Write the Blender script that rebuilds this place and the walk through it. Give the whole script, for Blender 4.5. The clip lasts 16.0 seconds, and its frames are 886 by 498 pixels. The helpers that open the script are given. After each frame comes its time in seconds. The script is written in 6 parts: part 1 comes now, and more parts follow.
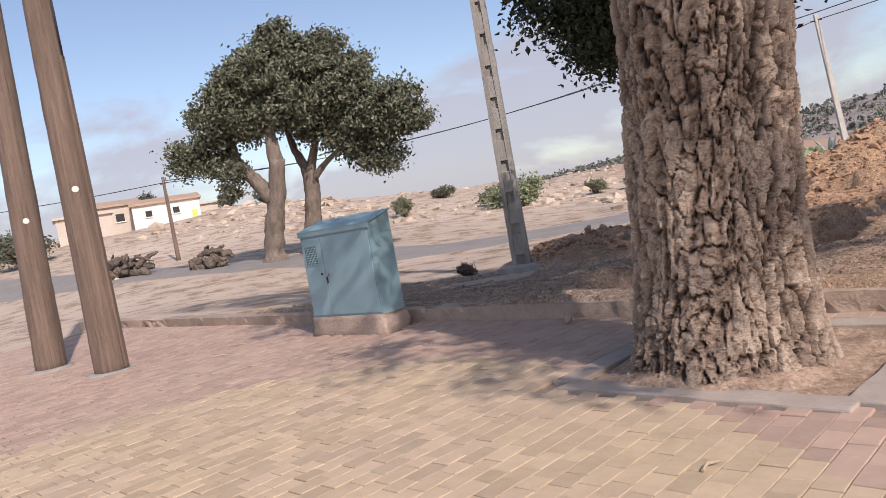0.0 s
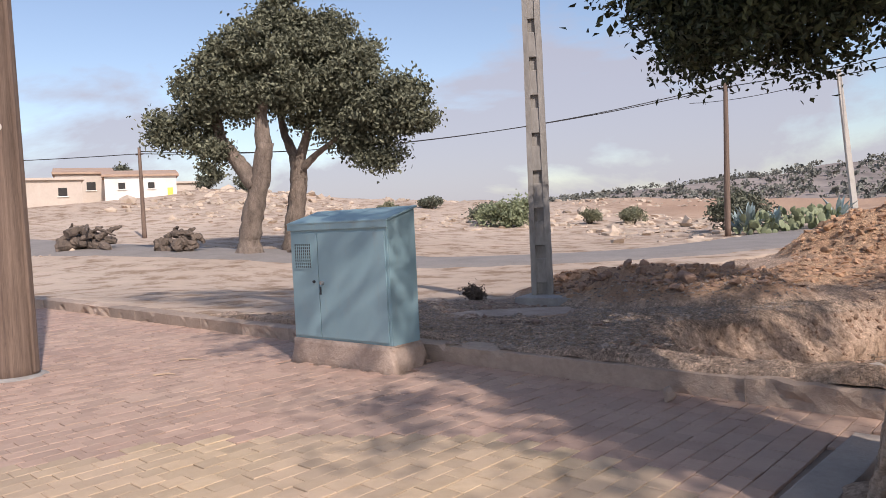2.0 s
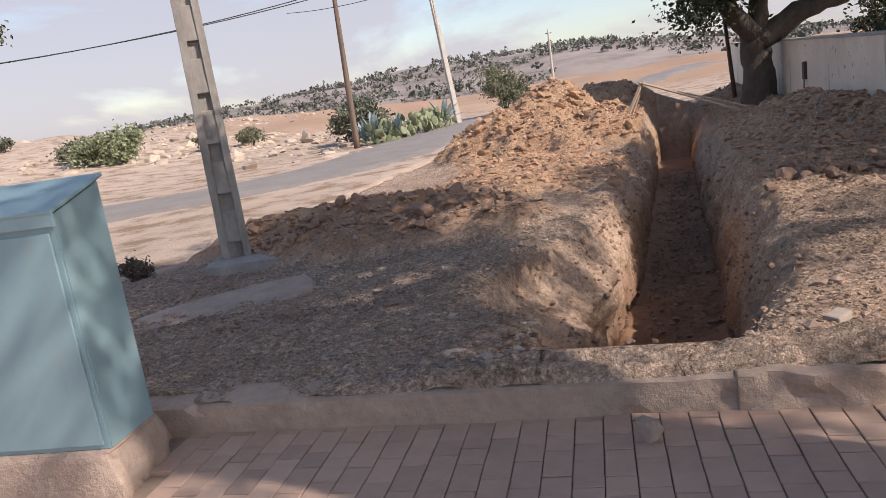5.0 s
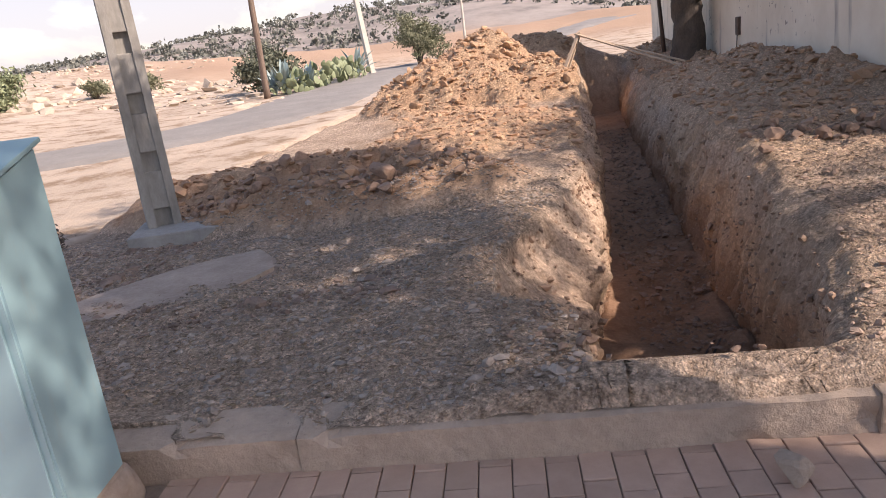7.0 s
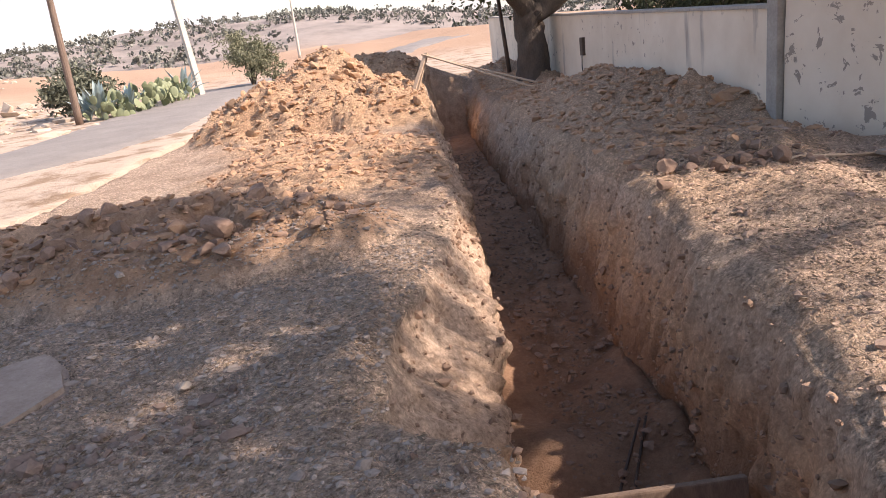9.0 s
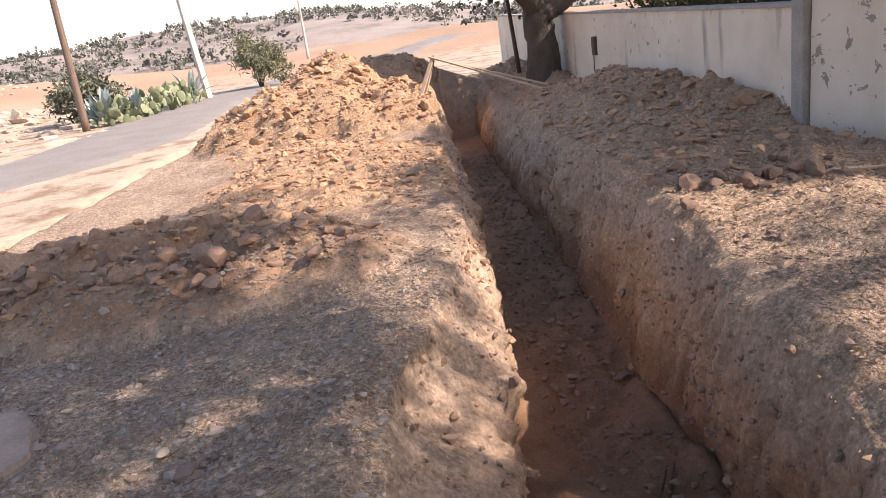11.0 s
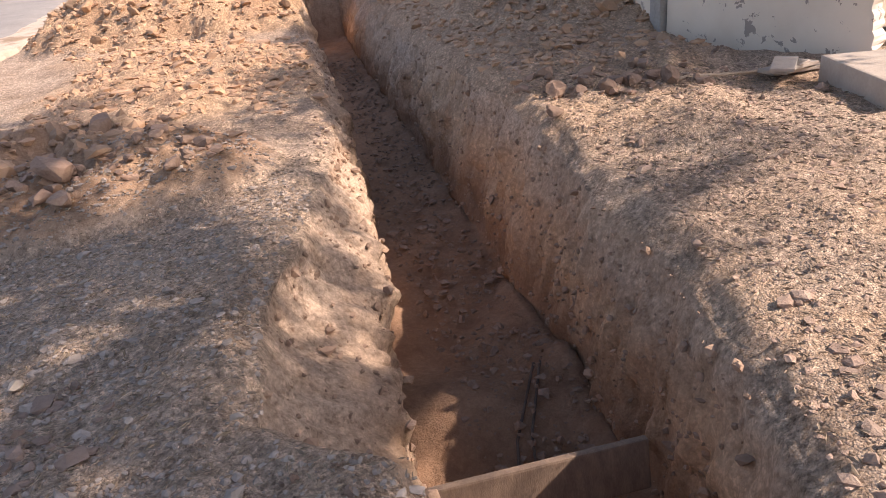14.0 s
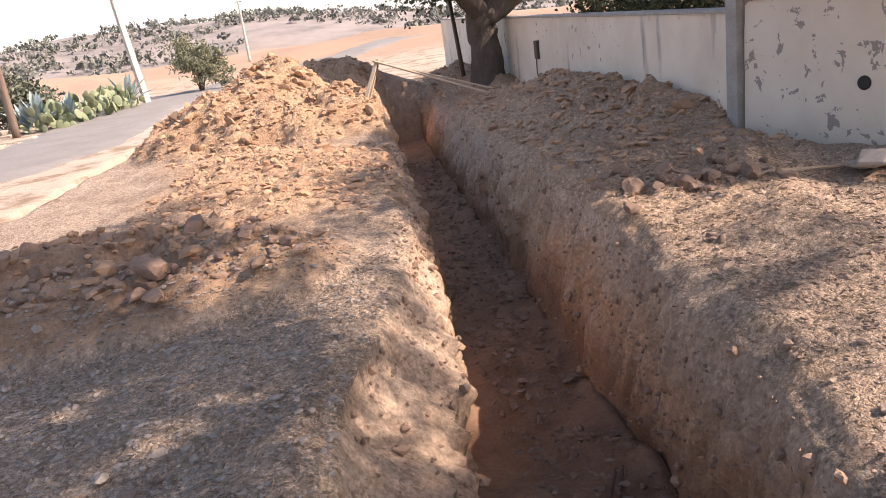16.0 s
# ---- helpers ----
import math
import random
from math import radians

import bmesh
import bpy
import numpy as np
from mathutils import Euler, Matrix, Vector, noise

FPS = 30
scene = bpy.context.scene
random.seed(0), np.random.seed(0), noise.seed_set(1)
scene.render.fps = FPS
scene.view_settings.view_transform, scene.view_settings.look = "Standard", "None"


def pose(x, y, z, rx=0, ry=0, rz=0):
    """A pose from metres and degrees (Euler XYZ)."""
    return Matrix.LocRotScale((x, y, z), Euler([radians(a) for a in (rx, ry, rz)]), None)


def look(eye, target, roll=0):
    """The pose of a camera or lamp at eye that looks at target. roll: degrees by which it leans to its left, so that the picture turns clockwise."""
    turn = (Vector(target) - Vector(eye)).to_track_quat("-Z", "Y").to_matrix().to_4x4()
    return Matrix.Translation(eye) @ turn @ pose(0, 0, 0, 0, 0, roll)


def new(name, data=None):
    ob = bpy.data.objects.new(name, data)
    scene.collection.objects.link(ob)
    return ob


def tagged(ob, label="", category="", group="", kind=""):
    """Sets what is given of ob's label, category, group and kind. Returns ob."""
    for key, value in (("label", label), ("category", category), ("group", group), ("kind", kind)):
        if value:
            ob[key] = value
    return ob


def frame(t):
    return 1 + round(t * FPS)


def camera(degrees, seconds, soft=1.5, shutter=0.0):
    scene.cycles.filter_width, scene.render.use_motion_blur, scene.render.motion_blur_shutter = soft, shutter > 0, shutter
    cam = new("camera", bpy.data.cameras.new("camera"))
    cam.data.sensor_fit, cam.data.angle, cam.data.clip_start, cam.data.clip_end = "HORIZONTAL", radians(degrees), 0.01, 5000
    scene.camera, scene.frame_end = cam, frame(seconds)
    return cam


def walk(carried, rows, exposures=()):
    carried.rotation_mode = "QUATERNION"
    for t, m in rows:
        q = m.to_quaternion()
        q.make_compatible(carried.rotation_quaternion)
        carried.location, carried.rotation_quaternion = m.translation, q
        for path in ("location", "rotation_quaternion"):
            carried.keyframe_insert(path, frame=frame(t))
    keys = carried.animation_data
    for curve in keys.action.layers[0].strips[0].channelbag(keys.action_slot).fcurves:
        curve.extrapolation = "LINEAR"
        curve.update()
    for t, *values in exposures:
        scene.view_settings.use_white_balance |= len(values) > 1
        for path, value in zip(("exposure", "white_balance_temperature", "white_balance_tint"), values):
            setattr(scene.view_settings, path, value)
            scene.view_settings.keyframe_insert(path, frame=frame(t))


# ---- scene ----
cam = camera(63.1, 16.0, soft=0.6)
PATH = [
    (0, (4.551, 0.367, 1.292), (3.387, 1.99, 1.186), -10.0),
    (0.5, (4.13, 0.816, 1.19), (2.93, 2.414, 1.113), -3.2),
    (1, (3.744, 1.095, 1.205), (2.512, 2.67, 1.162), -9.7),
    (1.5, (3.327, 1.397, 1.258), (1.969, 2.865, 1.237), -11.0),
    (2, (2.812, 1.814, 1.286), (1.709, 3.48, 1.207), -2.7),
    (2.5, (2.378, 2.174, 1.33), (1.541, 3.986, 1.201), -8.4),
    (3, (2.005, 2.497, 1.421), (1.188, 4.317, 1.279), -9.6),
    (3.5, (1.615, 2.76, 1.459), (1.255, 4.72, 1.283), -8.6),
    (4, (1.321, 3.117, 1.422), (1.18, 5.103, 1.23), -14.6),
    (4.5, (1.079, 3.484, 1.494), (0.877, 5.452, 1.203), -10.0),
    (7, (0.196, 4.591, 1.584), (0.307, 6.507, 1.022), -7.3),
    (7.5, (0.221, 4.961, 1.611), (0.389, 6.886, 1.095), -7.9),
    (8, (0.262, 5.306, 1.598), (0.779, 7.17, 1.09), -5.5),
    (8.5, (0.218, 5.622, 1.625), (0.972, 7.391, 1.075), -4.0),
    (9, (0.243, 5.919, 1.623), (0.775, 7.762, 1.056), -7.0),
    (11.3, (0.436, 6.339, 1.731), (0.935, 8.189, 1.16), -8.0),
    (11.5, (0.417, 6.341, 1.716), (0.92, 8.196, 1.16), -7.6),
    (12, (0.431, 6.338, 1.74), (0.955, 8.175, 1.147), -8.0),
    (12.5, (0.455, 6.331, 1.692), (1.042, 8.134, 1.056), -7.0),
    (13, (0.467, 6.377, 1.739), (1.327, 7.948, 0.849), -4.4),
    (13.5, (0.432, 6.389, 1.743), (1.204, 7.999, 0.843), -5.1),
    (14, (0.443, 6.377, 1.743), (1.206, 8.017, 0.889), -5.9),
    (14.5, (0.454, 6.371, 1.753), (1.176, 8.072, 0.988), -7.6),
    (15, (0.442, 6.362, 1.756), (1.139, 8.107, 1.073), -7.6),
    (15.5, (0.445, 6.365, 1.755), (1.09, 8.159, 1.153), -8.3),
    (16, (0.448, 6.367, 1.754), (1.083, 8.171, 1.17), -7.9),
]
walk(cam, [(t, look(eye, target, roll)) for t, eye, target, roll in PATH],
     exposures=[(0, 0.14, 6850, 18), (4.5, 0.28, 7050, 18), (7, 0.80, 7450, 20), (9, 1.03, 7600, 21), (12.5, 1.10, 7650, 21), (16, 1.13, 7650, 21)])


# ---- world, sun ----
SUN_AZ = radians(119.0)      # direction towards the sun, clockwise from +y
SUN_EL = radians(40.0)
SUN_DIR = Vector((math.sin(SUN_AZ) * math.cos(SUN_EL), math.cos(SUN_AZ) * math.cos(SUN_EL), math.sin(SUN_EL)))
world = bpy.data.worlds.new("sky")
scene.world = world
world.use_nodes = True
wt = world.node_tree
wt.nodes.clear()


def wnode(kind, **props):
    nd = wt.nodes.new(kind)
    for key, value in props.items():
        if key == "operation":
            nd.operation = value
        elif key == "blend":
            nd.blend_type = value
    return nd


sky = wnode("ShaderNodeTexSky")
sky.sky_type = "NISHITA"
sky.sun_disc = False
sky.sun_elevation = SUN_EL
sky.sun_rotation = SUN_AZ
sky.air_density = 1.0
sky.dust_density = 1.2
sky.ozone_density = 1.5
wcoord = wnode("ShaderNodeTexCoord")
wsep = wnode("ShaderNodeSeparateXYZ")
wt.links.new(wcoord.outputs["Generated"], wsep.inputs[0])
wmap = wnode("ShaderNodeMapping")
wmap.inputs["Scale"].default_value = (1.0, 1.0, 2.6)
wmap.inputs["Location"].default_value = (0.35, 0.1, 0.4)
wt.links.new(wcoord.outputs["Generated"], wmap.inputs[0])
wnoise = wnode("ShaderNodeTexNoise")
wnoise.inputs["Scale"].default_value = 2.3
wnoise.inputs["Detail"].default_value = 9.0
wnoise.inputs["Roughness"].default_value = 0.56
wnoise.inputs["Distortion"].default_value = 0.25
wt.links.new(wmap.outputs[0], wnoise.inputs["Vector"])
# cloud cover thins out with height above the horizon
wcover = wnode("ShaderNodeMapRange")
wcover.inputs["From Min"].default_value = 0.04
wcover.inputs["From Max"].default_value = 0.34
wcover.inputs["To Min"].default_value = 0.11
wcover.inputs["To Max"].default_value = -0.10
wt.links.new(wsep.outputs["Z"], wcover.inputs["Value"])
wadd = wnode("ShaderNodeMath", operation="ADD")
wt.links.new(wnoise.outputs["Fac"], wadd.inputs[0])
wt.links.new(wcover.outputs[0], wadd.inputs[1])
wramp = wnode("ShaderNodeValToRGB")
wramp.color_ramp.elements[0].position = 0.50
wramp.color_ramp.elements[0].color = (0, 0, 0, 1)
wramp.color_ramp.elements[1].position = 0.59
wramp.color_ramp.elements[1].color = (0.8, 0.8, 0.8, 1)
wt.links.new(wadd.outputs[0], wramp.inputs[0])
wmix = wnode("ShaderNodeMixRGB")
wmix.inputs["Color2"].default_value = (3.0, 3.15, 3.75, 1)
wt.links.new(wramp.outputs[0], wmix.inputs["Fac"])
wt.links.new(sky.outputs[0], wmix.inputs["Color1"])
wbg = wnode("ShaderNodeBackground")
wbg.inputs["Strength"].default_value = 0.15
wout = wnode("ShaderNodeOutputWorld")
wt.links.new(wmix.outputs[0], wbg.inputs["Color"])
wt.links.new(wbg.outputs[0], wout.inputs["Surface"])

sun_data = bpy.data.lights.new("sun", "SUN")
sun_data.energy = 3.5
sun_data.angle = radians(0.8)
sun_data.color = (1.0, 0.955, 0.90)
sun = new("sun", sun_data)
sun.matrix_world = look(SUN_DIR * 60, (0, 0, 0))

# ---- noise in numpy ----


def lattice(ix, iy, iz, seed):
    h = (ix.astype(np.int64) * 374761393 + iy.astype(np.int64) * 668265263 + iz.astype(np.int64) * 1103515245 + seed * 974634541) & 0xFFFFFFFF
    h = ((h ^ (h >> 13)) * 1274126177) & 0x7FFFFFFF
    h = ((h ^ (h >> 16)) * 2246822519) & 0xFFFFFFFF
    return ((h ^ (h >> 15)) & 0xFFFFFF) / 0xFFFFFF * 2 - 1


def vnoise(x, y, z=0.0, seed=0):
    x, y, z = np.broadcast_arrays(np.asarray(x, float), np.asarray(y, float), np.asarray(z, float))
    fx, fy, fz = np.floor(x), np.floor(y), np.floor(z)
    u, v, w = x - fx, y - fy, z - fz
    u, v, w = (a * a * (3 - 2 * a) for a in (u, v, w))
    out = 0
    for dx in (0, 1):
        for dy in (0, 1):
            for dz in (0, 1):
                out = out + (u if dx else 1 - u) * (v if dy else 1 - v) * (w if dz else 1 - w) * lattice(fx + dx, fy + dy, fz + dz, seed)
    return out


def fbm(x, y, z=0.0, octaves=4, seed=0, gain=0.5):
    total, amp, f = 0, 1.0, 1.0
    for k in range(octaves):
        total = total + amp * vnoise(np.asarray(x) * f, np.asarray(y) * f, np.asarray(z) * f, seed + 17 * k)
        amp, f = amp * gain, f * 2.03
    return total


def snoise(x, y, z=0.0, seed=0):
    """One value of smooth noise."""
    return noise.noise(Vector((x + seed * 7.31, y - seed * 3.17, z + seed * 1.93)))


def sfbm(x, y, z=0.0, octaves=4, seed=0):
    p, total, amp = Vector((x + seed * 7.31, y - seed * 3.17, z + seed * 1.93)), 0.0, 1.0
    for k in range(octaves):
        total, amp, p = total + amp * noise.noise(p), amp * 0.5, p * 2.03
    return total


def smooth(a, b, x):
    t = np.clip((np.asarray(x, float) - a) / (b - a), 0, 1)
    return t * t * (3 - 2 * t)


# ---- materials ----


def material(name, build):
    m = bpy.data.materials.new(name)
    m.use_nodes = True
    m.node_tree.nodes.clear()
    out = m.node_tree.nodes.new("ShaderNodeOutputMaterial")
    bsdf = m.node_tree.nodes.new("ShaderNodeBsdfPrincipled")
    m.node_tree.links.new(bsdf.outputs[0], out.inputs[0])
    build(m.node_tree, bsdf)
    return m


def n_noise(nt, scale, detail=5.0, rough=0.55, stretch=None, distortion=0.0):
    geo = nt.nodes.new("ShaderNodeNewGeometry")
    node = nt.nodes.new("ShaderNodeTexNoise")
    node.inputs["Scale"].default_value = scale
    node.inputs["Detail"].default_value = detail
    node.inputs["Roughness"].default_value = rough
    node.inputs["Distortion"].default_value = distortion
    source = geo.outputs["Position"]
    if stretch:
        mp = nt.nodes.new("ShaderNodeMapping")
        mp.inputs["Scale"].default_value = stretch
        nt.links.new(source, mp.inputs[0])
        source = mp.outputs[0]
    nt.links.new(source, node.inputs["Vector"])
    return node.outputs["Fac"]


def n_ramp(nt, fac, *stops):
    node = nt.nodes.new("ShaderNodeValToRGB")
    els = node.color_ramp.elements
    while len(els) < len(stops):
        els.new(0.5)
    for el, (p, c) in zip(els, stops):
        el.position = p
        el.color = (*c, 1) if len(c) == 3 else c
    nt.links.new(fac, node.inputs[0])
    return node.outputs[0]


def n_mix(nt, fac, a, b, blend="MIX"):
    node = nt.nodes.new("ShaderNodeMixRGB")
    node.blend_type = blend
    for sock, value in zip(node.inputs, (fac, a, b)):
        if hasattr(value, "links"):
            nt.links.new(value, sock)
        elif isinstance(value, (int, float)):
            sock.default_value = value
        else:
            sock.default_value = (*value, 1)
    return node.outputs[0]


def n_cells(nt, scale):
    """Pebble-like cells: each one's own grey, and its rounded height."""
    geo = nt.nodes.new("ShaderNodeNewGeometry")
    node = nt.nodes.new("ShaderNodeTexVoronoi")
    node.inputs["Scale"].default_value = scale
    nt.links.new(geo.outputs["Position"], node.inputs["Vector"])
    sep = nt.nodes.new("ShaderNodeSeparateColor")
    nt.links.new(node.outputs["Color"], sep.inputs[0])
    return sep.outputs[0], node.outputs["Distance"]


def n_attr(nt, name):
    node = nt.nodes.new("ShaderNodeAttribute")
    node.attribute_name = name
    return node.outputs["Fac"]


def n_bump(nt, bsdf, height, strength=0.4, distance=0.02):
    node = nt.nodes.new("ShaderNodeBump")
    node.inputs["Strength"].default_value = strength
    node.inputs["Distance"].default_value = distance
    nt.links.new(height, node.inputs["Height"])
    nt.links.new(node.outputs[0], bsdf.inputs["Normal"])


def n_random(nt):
    return nt.nodes.new("ShaderNodeObjectInfo").outputs["Random"]


def n_island(nt):
    return nt.nodes.new("ShaderNodeNewGeometry").outputs["Random Per Island"]


def simple(name, low, high, scale=6.0, rough=0.8, bump=0.3, bump_scale=40.0, distance=0.01, stretch=None, metal=0.0, vary=None):
    def build(nt, bsdf):
        col = n_ramp(nt, n_noise(nt, scale, 6, 0.6, stretch), (0.28, low), (0.72, high))
        col = n_mix(nt, 0.35, col, n_ramp(nt, n_noise(nt, scale * 7, 4, 0.6, stretch), (0.3, low), (0.7, high)))
        if vary:
            src = n_random(nt) if vary == "object" else n_island(nt)
            col = n_mix(nt, 1.0, col, n_ramp(nt, src, (0.0, (0.72, 0.72, 0.72)), (1.0, (1.12, 1.1, 1.08))), "MULTIPLY")
        nt.links.new(col, bsdf.inputs["Base Color"])
        bsdf.inputs["Roughness"].default_value = rough
        bsdf.inputs["Metallic"].default_value = metal
        if bump:
            n_bump(nt, bsdf, n_noise(nt, bump_scale, 6, 0.65, stretch), bump, distance)
    return material(name, build)


def build_soil(nt, bsdf):
    grey = n_ramp(nt, n_noise(nt, 1.3, 7, 0.62), (0.25, (0.42, 0.31, 0.235)), (0.5, (0.57, 0.435, 0.34)), (0.8, (0.66, 0.52, 0.41)))
    speck = n_ramp(nt, n_noise(nt, 30, 5, 0.75), (0.36, (0.55, 0.52, 0.5)), (0.52, (1, 1, 1)), (0.70, (1.25, 1.22, 1.18)))
    grey = n_mix(nt, 1.0, grey, speck, "MULTIPLY")
    fresh = n_ramp(nt, n_noise(nt, 1.9, 8, 0.65), (0.28, (0.46, 0.29, 0.19)), (0.55, (0.63, 0.43, 0.285)), (0.8, (0.74, 0.54, 0.38)))
    fresh = n_mix(nt, 0.55, fresh, n_mix(nt, 1.0, fresh, n_ramp(nt, n_noise(nt, 26, 4, 0.7), (0.35, (0.62, 0.58, 0.55)), (0.6, (1.1, 1.1, 1.1))), "MULTIPLY"))
    # dark red clay, made darker still in colour to carry the trench's shade
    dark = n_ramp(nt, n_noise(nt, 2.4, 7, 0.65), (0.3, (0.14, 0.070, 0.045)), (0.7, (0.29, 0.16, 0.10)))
    col = n_mix(nt, n_attr(nt, "fresh"), grey, fresh)
    own, dist = n_cells(nt, 34)
    own2, dist2 = n_cells(nt, 95)
    grit = n_ramp(nt, own, (0.0, (0.62, 0.60, 0.58)), (0.35, (0.92, 0.91, 0.90)), (0.8, (1.06, 1.05, 1.04)), (1.0, (1.42, 1.40, 1.36)))
    grit2 = n_ramp(nt, own2, (0.0, (0.66, 0.64, 0.62)), (0.5, (1.0, 1.0, 1.0)), (1.0, (1.36, 1.34, 1.30)))
    edge = n_ramp(nt, dist, (0.30, (1.05, 1.05, 1.05)), (0.75, (0.78, 0.76, 0.74)))
    wall = n_ramp(nt, n_attr(nt, "deep"), (0.04, (0, 0, 0)), (0.12, (1, 1, 1)))
    streak = n_noise(nt, 7, 7, 0.65, (1, 1, 0.16), 0.4)
    cut = n_mix(nt, 1.0, col, n_ramp(nt, streak, (0.32, (0.68, 0.64, 0.60)), (0.5, (1, 1, 1)), (0.68, (1.14, 1.13, 1.12))), "MULTIPLY")
    col = n_mix(nt, wall, col, cut)
    col = n_mix(nt, n_mix(nt, wall, (0.72, 0.72, 0.72), (0.32, 0.32, 0.32)), col, n_mix(nt, 1.0, n_mix(nt, 1.0, col, grit, "MULTIPLY"), n_mix(nt, 1.0, grit2, edge, "MULTIPLY"), "MULTIPLY"))
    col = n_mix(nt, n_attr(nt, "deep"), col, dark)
    nt.links.new(col, bsdf.inputs["Base Color"])
    bsdf.inputs["Roughness"].default_value = 0.95
    bsdf.inputs["Specular IOR Level"].default_value = 0.15
    h = n_mix(nt, 0.4, n_noise(nt, 11, 9, 0.75), n_noise(nt, 60, 6, 0.75))
    lumps = n_mix(nt, 0.5, n_ramp(nt, dist, (0.1, (1, 1, 1)), (0.8, (0, 0, 0))), n_ramp(nt, dist2, (0.1, (1, 1, 1)), (0.8, (0, 0, 0))))
    h = n_mix(nt, n_mix(nt, wall, (0.35, 0.35, 0.35), (0.1, 0.1, 0.1)), h, lumps)
    n_bump(nt, bsdf, n_mix(nt, n_mix(nt, wall, (0, 0, 0), (0.45, 0.45, 0.45)), h, streak), 1.0, 0.06)


M_soil = material("soil", build_soil)


def build_land(nt, bsdf):
    sand = n_ramp(nt, n_noise(nt, 0.06, 8, 0.6), (0.3, (0.41, 0.32, 0.25)), (0.55, (0.50, 0.40, 0.32)), (0.75, (0.58, 0.475, 0.385)))
    rocky = n_ramp(nt, n_noise(nt, 0.9, 8, 0.7), (0.40, (0.62, 0.55, 0.48)), (0.5, (1, 1, 1)), (0.66, (1.12, 1.1, 1.08)))
    sand = n_mix(nt, 1.0, sand, rocky, "MULTIPLY")
    field = n_ramp(nt, n_noise(nt, 0.03, 8, 0.6), (0.3, (0.36, 0.235, 0.165)), (0.7, (0.47, 0.33, 0.235)))
    # hill lightened and greyed: distance haze is put into its colour
    hill = n_ramp(nt, n_noise(nt, 0.05, 9, 0.72), (0.36, (0.21, 0.185, 0.17)), (0.5, (0.30, 0.26, 0.235)), (0.7, (0.38, 0.33, 0.295)))
    col = n_mix(nt, n_attr(nt, "field"), sand, field)
    col = n_mix(nt, n_attr(nt, "hill"), col, hill)
    nt.links.new(col, bsdf.inputs["Base Color"])
    bsdf.inputs["Roughness"].default_value = 0.97
    bsdf.inputs["Specular IOR Level"].default_value = 0.1
    n_bump(nt, bsdf, n_noise(nt, 3.5, 9, 0.7), 0.6, 0.12)


M_land = material("dry_land", build_land)


def build_paver(nt, bsdf):
    red = n_ramp(nt, n_noise(nt, 9, 6, 0.65), (0.3, (0.36, 0.225, 0.18)), (0.7, (0.49, 0.33, 0.265)))
    yellow = n_ramp(nt, n_noise(nt, 9, 6, 0.65), (0.3, (0.48, 0.36, 0.215)), (0.7, (0.62, 0.485, 0.315)))
    col = n_mix(nt, n_attr(nt, "yellow"), red, yellow)
    dust = n_ramp(nt, n_noise(nt, 0.7, 5, 0.6), (0.25, (0.1, 0.1, 0.1)), (0.65, (0.75, 0.75, 0.75)))
    col = n_mix(nt, dust, col, (0.48, 0.36, 0.28))
    shade = n_mix(nt, 1.0, n_ramp(nt, n_island(nt), (0, (0.82, 0.82, 0.82)), (1, (1.1, 1.09, 1.08))), n_ramp(nt, n_random(nt), (0, (0.9, 0.9, 0.9)), (1, (1.06, 1.05, 1.04))), "MULTIPLY")
    col = n_mix(nt, 1.0, col, shade, "MULTIPLY")
    nt.links.new(col, bsdf.inputs["Base Color"])
    bsdf.inputs["Roughness"].default_value = 0.88
    n_bump(nt, bsdf, n_noise(nt, 120, 6, 0.7), 0.35, 0.008)


M_paver = material("paver_concrete", build_paver)
M_joint = simple("joint_sand", (0.22, 0.165, 0.13), (0.36, 0.27, 0.21), 5, 0.95, 0.5, 60)
M_concrete = simple("weathered_concrete", (0.25, 0.235, 0.22), (0.44, 0.42, 0.39), 4, 0.9, 0.5, 45, 0.012, None, 0.0, "object")
M_mortar = simple("earthy_mortar", (0.31, 0.225, 0.175), (0.52, 0.41, 0.335), 5, 0.95, 0.9, 26, 0.02)
M_kerb = simple("old_kerb_concrete", (0.33, 0.25, 0.195), (0.54, 0.425, 0.34), 3, 0.95, 0.8, 30, 0.02, None, 0.0, "object")
M_edging = simple("dusty_edging", (0.34, 0.28, 0.235), (0.47, 0.40, 0.34), 4, 0.95, 0.5, 50, 0.01)
M_pole = simple("pole_concrete", (0.20, 0.185, 0.165), (0.40, 0.375, 0.34), 3.5, 0.85, 0.35, 60, 0.01, (1, 1, 0.4))
M_asphalt = simple("dusty_asphalt", (0.20, 0.18, 0.165), (0.30, 0.27, 0.245), 0.8, 0.92, 0.5, 60, 0.02)
M_post = simple("creosoted_wood", (0.07, 0.046, 0.035), (0.29, 0.205, 0.155), 2.6, 0.8, 0.7, 22, 0.015, (9, 9, 0.3))
M_plank = simple("pale_plank", (0.36, 0.25, 0.17), (0.55, 0.42, 0.30), 5, 0.8, 0.3, 30, 0.006, (5, 5, 1))
M_oldplank = simple("earthy_plank", (0.13, 0.085, 0.062), (0.29, 0.205, 0.15), 5, 0.9, 0.4, 30, 0.006, (5, 5, 1))
M_rock = simple("clay_clod", (0.21, 0.13, 0.095), (0.42, 0.285, 0.21), 7, 0.95, 0.6, 38, 0.02, None, 0.0, "object")
M_rock2 = simple("red_crumbs", (0.27, 0.18, 0.14), (0.50, 0.37, 0.29), 7, 0.95, 0.6, 38, 0.02, None, 0.0, "island")
M_pebble = simple("pebbles", (0.24, 0.19, 0.16), (0.50, 0.42, 0.36), 9, 0.95, 0.2, 60, 0.01, None, 0.0, "island")
